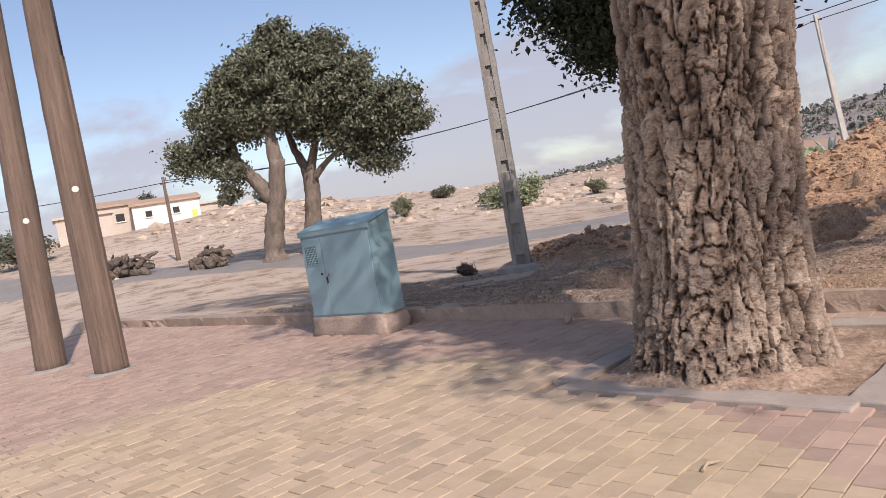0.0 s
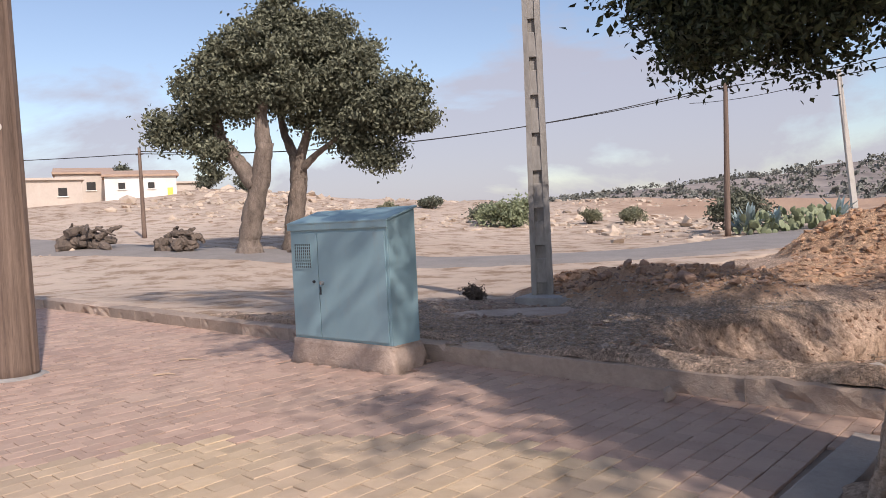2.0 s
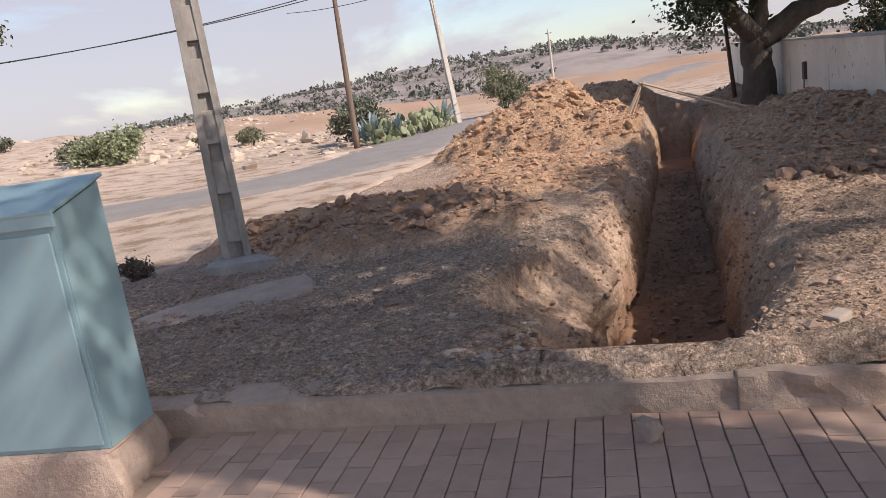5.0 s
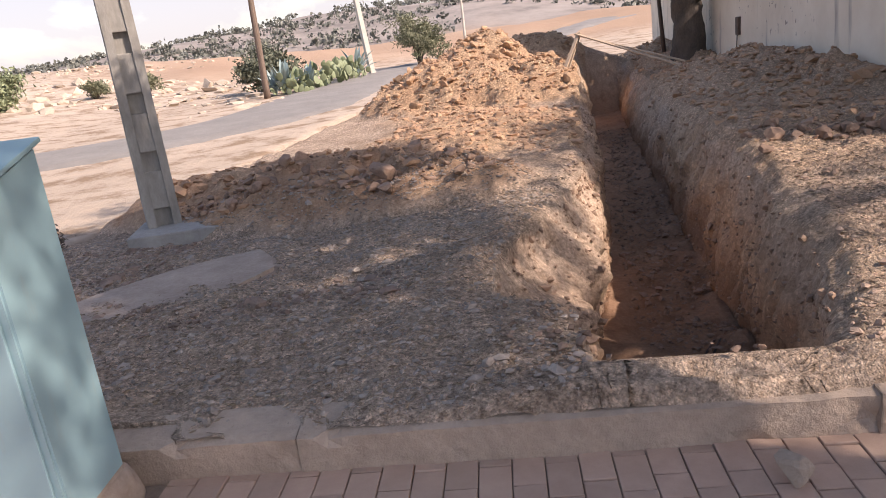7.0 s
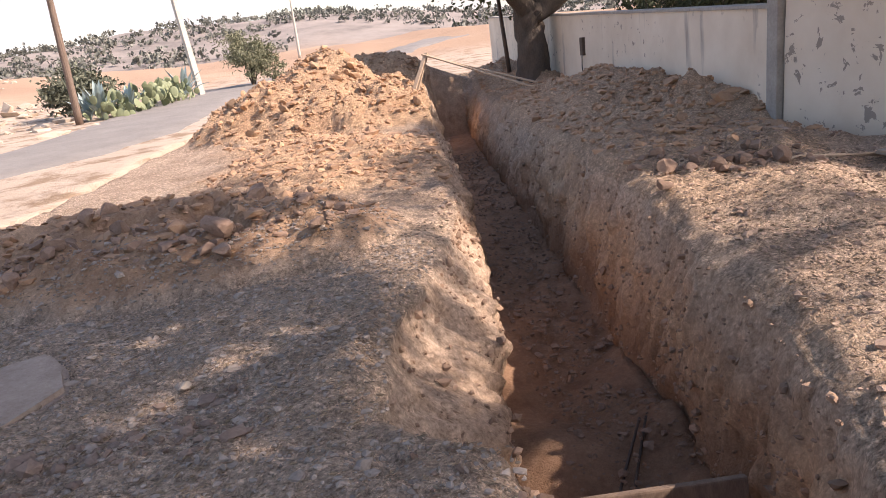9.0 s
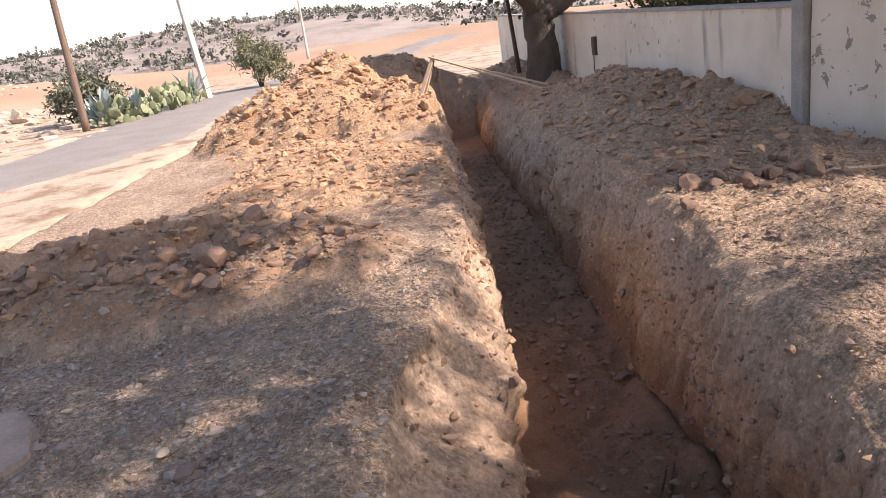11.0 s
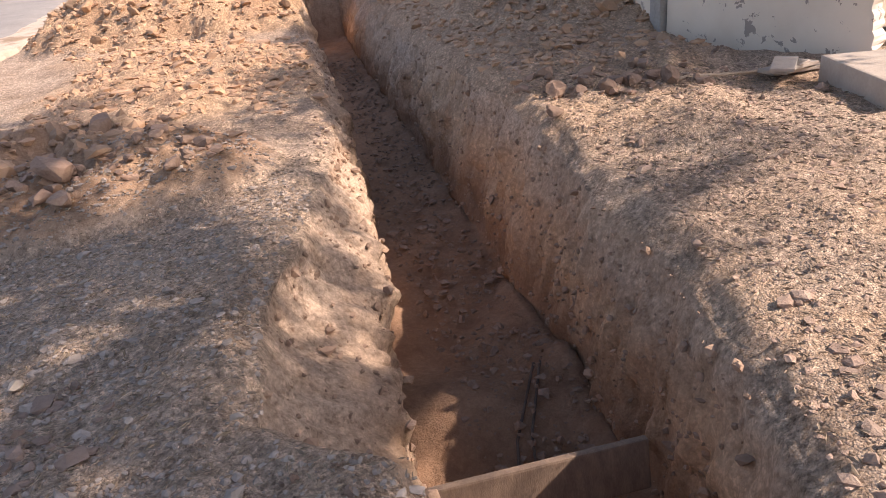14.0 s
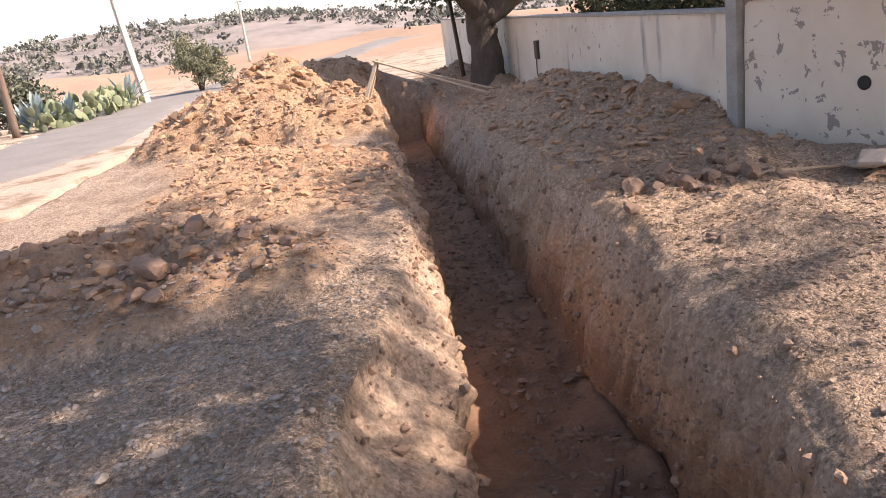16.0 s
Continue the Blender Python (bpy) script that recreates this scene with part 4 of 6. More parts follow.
OAK_BOUGHS = [
    [(0.0, 0.1, 3.7), (-0.6, 0.9, 4.5), (-1.3, 2.2, 5.0), (-1.9, 3.6, 4.9), (-2.2, 4.7, 4.4)],
    [(0.1, 0.1, 3.9), (0.5, 1.1, 4.8), (0.4, 2.6, 5.3), (0.0, 4.2, 5.2), (-0.6, 5.8, 4.6)],
    [(0.2, 0.1, 3.9), (1.2, 0.5, 4.9), (2.5, 1.2, 5.4), (3.8, 2.0, 5.4)],
    [(0.1, -0.1, 3.9), (0.9, -0.8, 5.0), (1.8, -1.4, 5.6), (2.8, -1.8, 5.8)],
    [(0.0, 0.1, 3.9), (-0.2, 0.4, 5.4), (0.3, 1.0, 6.8)],
    # boughs out of view, added to carry the shade-throwing foliage
    [(-0.1, 0.3, 5.0), (-0.8, 0.6, 7.0), (-1.8, 1.0, 8.4), (-2.6, 1.4, 9.0)],
    [(0.2, 0.1, 3.9), (2.6, 0.4, 5.0), (5.0, 0.8, 5.6), (6.8, 1.1, 5.8)],
    [(0.3, 0.3, 3.9), (0.9, 2.0, 5.0), (1.6, 3.8, 5.6), (2.4, 5.2, 5.8)],
]
for k, limb in enumerate(OAK_BOUGHS):
    vv, ff = tube(limb, [0.30 * (1 - 0.75 * j / (len(limb) - 1)) for j in range(len(limb))], 12, 0.18, 20 + k)
    mesh_object("limb", vv, ff, M_darkbark, oak, "", True)
rng = np.random.default_rng(11)
# crown blobs, many unseen and placed only where their shade should fall
blobs = [(-2.2, 4.6, 4.0, 1.1, 1.2, 0.85), (-1.2, 4.4, 4.3, 1.2, 1.2, 0.9), (-0.4, 5.2, 4.0, 1.2, 1.4, 0.8), (-1.6, 3.0, 5.0, 1.3, 1.3, 0.8), (-0.2, 3.6, 5.3, 1.5, 1.5, 0.9), (-0.9, 6.6, 4.4, 1.1, 1.2, 0.7), (0.6, 1.8, 5.8, 1.8, 1.6, 1.0), (2.4, 1.6, 5.6, 1.7, 1.5, 1.0), (3.8, 2.2, 5.4, 1.3, 1.4, 0.9), (1.8, -0.6, 6.0, 1.6, 1.2, 0.9), (0.2, 0.8, 6.8, 1.8, 1.6, 1.0), (1.5, 2.6, 5.2, 1.1, 1.0, 0.7), (-0.8, -0.9, 5.2, 0.6, 0.5, 0.35), (0.5, -1.0, 5.3, 0.5, 0.5, 0.35), (2.2, -2.2, 5.0, 1.1, 0.9, 0.5), (-1.9, 0.6, 5.0, 1.2, 1.1, 0.6), (3.7, -1.9, 4.9, 1.2, 0.8, 0.6), (4.4, -2.9, 5.0, 1.0, 0.8, 0.5), (2.2, 1.0, 4.9, 1.6, 1.4, 0.7),
         (1.0, 5.3, 5.5, 1.2, 1.1, 0.6), (2.2, 5.2, 5.7, 1.2, 1.0, 0.6), (3.6, 4.3, 5.7, 1.3, 1.0, 0.7), (6.8, 1.3, 5.8, 0.8, 0.35, 0.35), (5.6, 0.9, 5.6, 0.8, 0.4, 0.4), (2.6, 0.2, 5.0, 1.0, 0.7, 0.5), (2.6, 6.9, 6.0, 1.3, 0.6, 0.5),
         (-1.2, 0.2, 8.5, 1.5, 1.1, 0.7), (-2.7, 0.3, 8.9, 1.4, 1.0, 0.6), (-0.4, 1.6, 8.4, 1.4, 1.2, 0.7), (-3.1, 2.3, 9.1, 1.2, 1.1, 0.6), (-1.9, 1.6, 9.4, 1.2, 1.1, 0.6)]
pts = clumps(rng, blobs, 720, 0.20, 54000)
v_, f_ = leaves(pts, 0.056, rng)
mesh_object("crown", v_, f_, M_leaf, oak, "dark green small-leaved crown with unseen parts added for shade")
# hanging sprays at the crown's far edge
rng = np.random.default_rng(12)
spr = []
for k in range(90):
    c = np.array([rng.uniform(-2.85, -0.3), rng.uniform(3.9, 6.0), rng.uniform(2.9, 3.75)])
    c[2] += 0.28 * abs(c[0] + 1.6) ** 1.3 * 0.4
    spr.append(c + rng.normal(size=(240, 3)) * [0.17, 0.17, 0.18])
v_, f_ = leaves(np.concatenate(spr), 0.043, rng)
mesh_object("hanging_sprays", v_, f_, M_leaf, oak, "low hanging sprays of dark leaves")

# tree pit: kerbed square of bare soil
pit = empty("tree_pit")
tagged(pit, "square concrete edging round the tree pit", "kerb", kind="structure")
PA, PB, PC, PD = Vector((2.28, 4.62, 0)), Vector((4.08, 4.24, 0)), Vector((4.42, 5.95, 0)), Vector((2.60, 6.33, 0))
for p, q_ in ((PA, PB), (PB, PC), (PC, PD), (PD, PA)):
    d = q_ - p
    bm = bm_box(d.length - 0.06, 0.20, 0.20, None, 0.012)
    bmesh.ops.subdivide_edges(bm, edges=[e for e in bm.edges if e.calc_length() > 0.5], cuts=14)
    for vt in bm.verts:
        vt.co += Vector((0, 1, 0.6)) * 0.012 * sfbm(vt.co.x * 4 + p.x, vt.co.y * 9, vt.co.z * 9, 3, 141)
    c = (p + q_) / 2
    ob = part("edging", bm, M_edging, pit)
    ob.matrix_basis = pose(c.x, c.y, -0.18, 0, 0, math.degrees(math.atan2(d.y, d.x)))
n = 46
su, sv = np.meshgrid(np.linspace(-0.03, 1.03, n), np.linspace(-0.03, 1.03, n))
ex = PA.x + (PB.x - PA.x) * su + (PD.x - PA.x) * sv
ey = PA.y + (PB.y - PA.y) * su + (PD.y - PA.y) * sv
ez = -0.022 - 0.05 * (np.maximum(abs(su - 0.5), abs(sv - 0.5)) > 0.495) + 0.035 * fbm(ex * 5, ey * 5, 0, 4, 143) + 0.07 * np.exp(-((np.hypot(ex - T1[0], ey - T1[1]) - 0.55) / 0.18) ** 2)
idx = np.arange(n * n).reshape(n, n)
q = np.stack([idx[:-1, :-1], idx[:-1, 1:], idx[1:, 1:], idx[1:, :-1]], -1).reshape(-1, 4)
ob = mesh_object("ground_tree_pit", np.stack([ex, ey, ez], -1).reshape(-1, 3), q, M_soil, None, "", True, {"fresh": 0.15 + 0 * ex, "deep": 0.2 + 0 * ex})
tagged(ob, "bare soil with leaf litter in the tree pit", "ground", kind="structure")


def in_pit(x, y, margin=0.07):
    """Whether a place lies inside the edging of the tree pit, or within a margin of it."""
    p = Vector((x, y, 0)) - PA
    e1, e2 = PB - PA, PD - PA
    s, t = p.dot(e1) / e1.length_squared, p.dot(e2) / e2.length_squared
    return -margin < s < 1 + margin and -margin < t < 1 + margin


# ---- trees across the lane ----


def land_z(x, y):
    return float(land(np.array([x]), np.array([y]))[0][0])


def lane_oak(name_label, x, y, stems, blobs, n_leaf, size, seed, leaf_mat, bark_mat, spread=0.3, clump_n=420, tall=1.0):
    stems = [([(p[0], p[1], p[2] * tall) for p in line], r0, r1) for line, r0, r1 in stems]
    blobs = [(b[0], b[1], b[2] * tall, b[3], b[4], b[5] * tall) for b in blobs]
    thing = empty("oak_tree", x, y, land_z(x, y) - 0.1)
    tagged(thing, name_label, "tree")
    for k, (line, r0, r1) in enumerate(stems):
        m = len(line)
        fine = []
        for i_ in range(m - 1):
            for j in range(5):
                fine.append(Vector(line[i_]).lerp(Vector(line[i_ + 1]), j / 5))
        fine.append(Vector(line[-1]))
        n_ = len(fine)
        vv, ff = tube(fine, [(r0 + (r1 - r0) * j / (n_ - 1)) * (1 + (0.35 * max(0, 1 - j / 3.5) if k == 0 else 0)) for j in range(n_)], 16, 0.30, seed + k)
        mesh_object("trunk" if k == 0 else "limb", vv, ff, bark_mat, thing, "", True)
    r_ = np.random.default_rng(seed)
    v2, f2_ = leaves(clumps(r_, blobs, clump_n, spread, n_leaf), size, r_)
    mesh_object("crown", v2, f2_, leaf_mat, thing, "uneven crown of small dusty leaves")
    return thing


lane_oak("broad oak with a leaning pale trunk on bare sandy ground", -18.2, 20.4,
         [([(0.0, 0, 0), (0.05, 0, 0.6), (0.35, 0, 1.4), (0.75, 0.1, 2.4), (1.05, 0.1, 3.4)], 0.44, 0.30),
          ([(0.55, 0, 2.1), (-0.25, -0.1, 2.9), (-1.0, -0.2, 3.6), (-1.3, -0.2, 4.7)], 0.32, 0.16),
          ([(0.95, 0.1, 3.2), (0.9, 0.1, 4.2), (1.3, 0.2, 5.4)], 0.30, 0.14),
          ([(-0.6, -0.1, 3.2), (-1.9, -0.3, 3.3), (-2.8, -0.4, 3.5)], 0.16, 0.06)],
         [(-2.0, -1.2, 4.0, 1.15, 1.1, 0.6), (-1.05, -0.6, 3.05, 0.6, 0.6, 0.55), (-0.8, -0.4, 5.3, 1.4, 1.5, 1.0), (0.6, 0.4, 6.35, 1.5, 1.6, 0.9), (1.1, 0.9, 7.35, 0.75, 0.75, 0.55), (1.9, 1.5, 6.5, 0.9, 0.9, 0.7), (1.6, 0.9, 5.3, 1.5, 1.6, 1.0), (0.3, 0.3, 4.7, 1.1, 1.0, 0.5)],
         48000, 0.085, 31, M_leaf2, M_trunk2, 0.24, 300, 1.24)
lane_oak("second oak with a short upright trunk beside the lane", -18.0, 22.55,
         [([(0.0, 0, 0), (0.05, 0.05, 1.2), (0.3, 0.1, 2.2), (0.35, 0.1, 3.1)], 0.42, 0.30),
          ([(0.35, 0.1, 2.9), (-0.3, 0.1, 3.8), (-0.7, 0.1, 5.2)], 0.22, 0.10),
          ([(0.35, 0.1, 2.9), (0.9, 0.2, 3.9), (1.1, 0.3, 5.4)], 0.22, 0.10),
          ([(0.35, 0.1, 2.6), (1.2, 0.2, 3.1), (2.4, 0.3, 3.6)], 0.18, 0.07)],
         [(2.3, 0.4, 5.7, 1.8, 1.6, 1.2), (1.1, 0.9, 6.4, 1.7, 1.6, 1.1), (3.6, 0.9, 4.6, 1.7, 1.4, 1.1), (5.0, 1.2, 4.2, 1.1, 1.1, 0.75), (2.4, 0.9, 3.8, 1.3, 1.1, 0.7), (3.6, 1.2, 3.1, 1.0, 0.9, 0.45), (1.2, 0.1, 4.7, 1.3, 1.2, 0.8)],
         52000, 0.085, 37, M_leaf2, M_trunk2, 0.24, 300, 1.24)
lane_oak("dark oak in shade beside the rendered wall", 8.55, 24.0,
         [([(0.0, 0, 0), (0.02, 0.0, 0.9), (0.0, 0.05, 1.7), (0.05, 0.1, 2.3)], 0.44, 0.36),
          ([(0.0, 0, 2.1), (-0.7, -0.2, 2.9), (-1.1, -0.3, 3.9), (-1.4, -0.4, 4.9)], 0.28, 0.14),
          ([(0.05, 0.1, 2.2), (0.2, 0.1, 3.4), (0.3, 0.2, 5.0)], 0.28, 0.12),
          ([(0.05, 0.05, 2.0), (1.1, 0.0, 2.6), (2.2, -0.2, 2.9), (3.4, -0.3, 3.7)], 0.34, 0.15),
          ([(1.6, -0.1, 2.8), (1.8, 0.0, 3.8), (2.2, 0.1, 4.8)], 0.18, 0.08)],
         [(-0.9, -0.5, 4.5, 1.5, 1.5, 1.1), (-1.5, -0.3, 3.1, 0.7, 0.8, 0.6), (0.2, 0, 5.6, 2.2, 2.0, 1.3), (2.6, -0.2, 5.0, 2.0, 1.8, 1.3), (4.4, -0.4, 4.3, 1.5, 1.5, 1.1), (1.0, 0.3, 4.3, 1.2, 1.2, 0.7), (-0.8, 0.3, 4.0, 1.0, 1.0, 0.6)],
         36000, 0.07, 41, M_leaf, M_darkbark)

# ---- rendered wall along the yard ----


def wall_x(y):
    return 7.0 + 0.215 * (y - 13.3)


def wall_run(name, label, p, q_, height, thick, face_mat, rough_end=False, rise=0.0):
    thing = empty(name, p[0], p[1], 0, math.degrees(math.atan2(q_[1] - p[1], q_[0] - p[0])))
    tagged(thing, label, "wall", kind="structure")
    length = math.hypot(q_[0] - p[0], q_[1] - p[1])
    nx, nz2 = int(length / 0.12), 40 if rough_end else 16
    vv, ff = [], []
    for side in (0, 1):
        for k in range(nx + 1):
            for j in range(nz2 + 1):
                x = length * k / nx
                z = -0.3 + (height + rise * k / nx + 0.3) * j / nz2
                if rough_end:
                    course = math.floor((z + 0.3) / 0.19)
                    back = 0.13 * max(0, course * 0.19 - 0.5) + 0.13 * sfbm(course * 1.7, 4, 0, 2, 151) + 0.05 * sfbm(z * 9, 8, side, 3, 152)
                    x *= (length - 0.05 - back) / length
                e = 0.012 * sfbm(x * 1.2, z * 1.6, side, 3, 153)
                vv.append((x, (thick / 2 + e) * (1 if side else -1), z + (0.012 * sfbm(x * 3, 1, 0, 3, 155) if j == nz2 else 0)))
    m = (nx + 1) * (nz2 + 1)
    for side in (0, 1):
        for k in range(nx):
            for j in range(nz2):
                a0 = side * m + k * (nz2 + 1) + j
                f0 = (a0, a0 + nz2 + 1, a0 + nz2 + 2, a0 + 1)
                ff.append(f0 if side == 0 else f0[::-1])
    for k in range(nx):
        a0, b0 = k * (nz2 + 1) + nz2, (k + 1) * (nz2 + 1) + nz2
        ff.append((a0, b0, b0 + m, a0 + m))
    for j in range(nz2):
        for k in (0, nx):
            a0 = k * (nz2 + 1) + j
            f0 = (a0, a0 + 1, a0 + 1 + m, a0 + m)
            ff.append(f0 if k else f0[::-1])
    mesh_object("wall_face", vv, ff, face_mat, thing, "", False)
    return thing, length


far = (wall_x(33.8), 33.8)
w1, L1 = wall_run("wall_long", "long cream rendered garden wall with dark rain streaks", (wall_x(13.42), 13.42), far, 1.46, 0.2, M_render, False, 0.55)
bm = bm_box(L1, 0.27, 0.05, None, 0.01)
cap = part("coping", bm, M_concrete, w1, "thin concrete coping")
cap.matrix_basis = pose(L1 / 2, 0, 1.73, 0, -math.degrees(math.atan2(0.55, L1)), 0)
w2, L2 = wall_run("wall_end", "peeling rendered wall panel with a broken end", (wall_x(13.2), 13.2), (7.26, 10.75), 1.58, 0.2, M_flaked, True)
bm = bm_box(0.24, 0.30, 1.93, None, 0.012)
pier = part("pier", bm, M_concrete, w1, "grey bare concrete pier")
pier.matrix_basis = pose(-0.11, 0.03, -0.3)

bm = bm_box(L2 - 0.25, 0.26, 0.07, None, 0.012)
cap = part("coping", bm, M_kerb, w2, "weathered coping")
cap.matrix_basis = pose(L2 / 2 - 0.12, 0, 1.575)
bm = bmesh.new()
bmesh.ops.create_cone(bm, cap_ends=True, segments=14, radius1=0.075, radius2=0.06, depth=0.02, matrix=Matrix.Rotation(radians(90), 4, "X"))
hole = part("drain_hole", bm, M_dark, w2, "dark round drain hole")
hole.matrix_basis = pose(1.45, -0.112, 0.66)

# small iron box with its hanging lead, on the wall
bx = wall_x(21.3)
box_ob = empty("meter_box", bx - 0.125, 21.3, 0.78, -12)
tagged(box_ob, "small rusted iron box fixed to the wall", "meter box")
part("case", bm_box(0.10, 0.22, 0.40, None, 0.015), M_iron, box_ob)
vv, ff = tube([(-0.02, 0.05, 0.02), (-0.03, 0.06, -0.25), (-0.01, 0.04, -0.5)], [0.012] * 3, 6)
mesh_object("lead", vv, ff, M_black, box_ob, "dangling lead")

# ---- timber frame over the trench ----


def batten(name, p, q_, w, d, parent, mat):
    p, q_ = Vector(p), Vector(q_)
    ob = part(name, bm_box(w, d, (q_ - p).length, None, 0.006), mat, parent)
    ob.matrix_basis = Matrix.Translation(p) @ (q_ - p).to_track_quat("Z", "Y").to_matrix().to_4x4()
    return ob


rail = empty("timber_barrier")
tagged(rail, "thin pale timber barrier propped over the trench", "barrier")
batten("prop", (4.24, 21.1, 0.20), (4.98, 21.78, 1.27), 0.09, 0.03, rail, M_plank)
batten("prop", (4.40, 21.25, 0.20), (5.02, 21.80, 1.25), 0.05, 0.03, rail, M_plank)
batten("rail", (4.90, 21.80, 1.25), (6.50, 19.62, 0.40), 0.09, 0.03, rail, M_plank)
batten("rail", (4.95, 21.90, 1.22), (6.66, 19.75, 0.46), 0.07, 0.03, rail, M_plank)

# ---- poles beyond the lane, with their lines ----


def far_pole(label, x, y, h, r, mat, lean=(0, 0), square=False):
    thing = empty("utility_pole", x, y, land_z(x, y) - 0.1)
    tagged(thing, label, "utility pole")
    m = 12
    vv, ff = tube([(lean[0] * k / m, lean[1] * k / m, h * k / m) for k in range(m + 1)], [r * (1 - 0.35 * k / m) for k in range(m + 1)], 4 if square else 12, 0.03, 5)
    mesh_object("shaft", vv, ff, mat, thing, "", not square)
    vv, ff = tube([(lean[0] - 0.3, lean[1], h - 0.35), (lean[0] + 0.3, lean[1], h - 0.35)], [0.035, 0.035], 6)
    mesh_object("crossarm", vv, ff, M_iron, thing)
    return Vector((x + lean[0], y + lean[1], land_z(x, y) - 0.1 + h - 0.32))


M_pale = simple("pale_concrete", (0.42, 0.39, 0.34), (0.58, 0.54, 0.48), 3, 0.9, 0.2)
tp1 = far_pole("slim grey timber line pole beyond the lane", -4.7, 37.4, 7.35, 0.15, M_post, (0.12, -0.1))
tp2 = far_pole("pale concrete line pole beside the lane", -0.05, 47.0, 8.6, 0.21, M_pale, (-0.7, 0.1), True)
lp = far_pole("slim timber line pole beside the sandy track", -30.1, 24.1, 4.7, 0.12, M_post)
fp1 = far_pole("distant short line pole in the field", 9.0, 76, 5.6, 0.14, M_pale)


def line_of(name, p, q_, sag, r=0.012):
    m = 24
    p, q_ = Vector(p), Vector(q_)
    vv, ff = tube([p.lerp(q_, k / m) - Vector((0, 0, sag * 4 * (k / m) * (1 - k / m))) for k in range(m + 1)], [r] * (m + 1), 5)
    ob = mesh_object(name, vv, ff, M_black, None, "", True)
    tagged(ob, "thin black overhead line strung between poles", "overhead line", "overhead lines")


line_of("overhead_line", tp1, lp, 0.9, 0.022)
line_of("overhead_line", tp1 + Vector((0, 0, 0.15)), lp + Vector((0, 0, 0.12)), 1.05, 0.022)
line_of("overhead_line", tp1, Vector((16.5, 31.0, 8.3)), 0.5, 0.022)
line_of("overhead_line", tp2, Vector((24.0, 33.0, 9.6)), 0.6, 0.025)
line_of("overhead_line", tp2, Vector((-12.0, 60, 9.5)), 0.3, 0.022)
line_of("overhead_line", lp, Vector((-70, 8, 8.6)), 0.8, 0.022)


# ---- houses on the rise ----


def house(label, x, y, w, d, h, rot, wall_mat, roof_mat, windows, gable=0.0, door=None):
    z = land_z(x, y) - 0.3
    thing = empty("house", x, y, z, rot)
    tagged(thing, label, "house")
    part("wall", bm_box(w, d, h, None, 0.03), wall_mat, thing)
    bm = bm_box(w + 0.5, d + 0.5, 0.22, None, 0.03)
    if gable:
        for vt in bm.verts:
            if vt.co.z > 0.1 and vt.co.y > 0:
                vt.co.z += gable
    rf_ = part("roof", bm, roof_mat, thing)
    rf_.matrix_basis = pose(0, 0, h - 0.02)
    for wx, wz, ww, wh in windows:
        win = part("window", bm_box(ww, 0.06, wh), M_dark, thing)
        win.matrix_basis = pose(wx, -d / 2 - 0.02, wz)
        fr_ = part("sill", bm_box(ww + 0.2, 0.14, 0.1, None, 0.01), M_white, win)
        fr_.matrix_basis = pose(0, -0.03, -0.1)
    if door:
        dr = part("door", bm_box(0.5, 0.07, 0.9, None, 0.01), door[1], thing)
        dr.matrix_basis = pose(door[0], -d / 2 - 0.025, 0.25)
    return thing


M_yellow = simple("yellow_paint", (0.55, 0.55, 0.08), (0.68, 0.66, 0.14), 3, 0.6, 0.1)


def polar(az, r):
    return 1 + r * math.sin(radians(az)), 5 + r * math.cos(radians(az))


hx, hy = polar(-57.2, 74)
house("long low white house with a clay roof and small windows", hx, hy, 6.4, 4.0, 2.3, 57, M_white, M_roof, [(-1.7, 1.1, 0.6, 0.6), (0.9, 1.1, 0.6, 0.6)], 0.7, (2.6, M_yellow))
hx, hy = polar(-61.0, 78)
house("ochre flat-roofed house beside the white one", hx, hy, 5.0, 4.5, 3.0, 60, M_ochre, M_roof, [(0.6, 1.4, 0.8, 0.8)], 0.8)
hx, hy = polar(-63.3, 70)
house("low pale outbuilding with a small dark opening", hx, hy, 4.6, 4.0, 2.6, 63, M_ochre, M_ochre, [(0.8, 1.2, 0.7, 0.7)])
hx, hy = polar(-69.0, 120)
house("distant white farmhouse among trees", hx, hy, 9, 6, 4.2, 69, M_white, M_white, [(-2, 1.4, 0.9, 0.9), (2, 1.4, 0.9, 0.9)])
hx, hy = polar(-53.6, 84)
house("small ruined stone shed on the rise", hx, hy, 3.4, 3.0, 1.6, 54, M_ochre, M_ochre, [])

# ---- stumps and logs by the lane ----


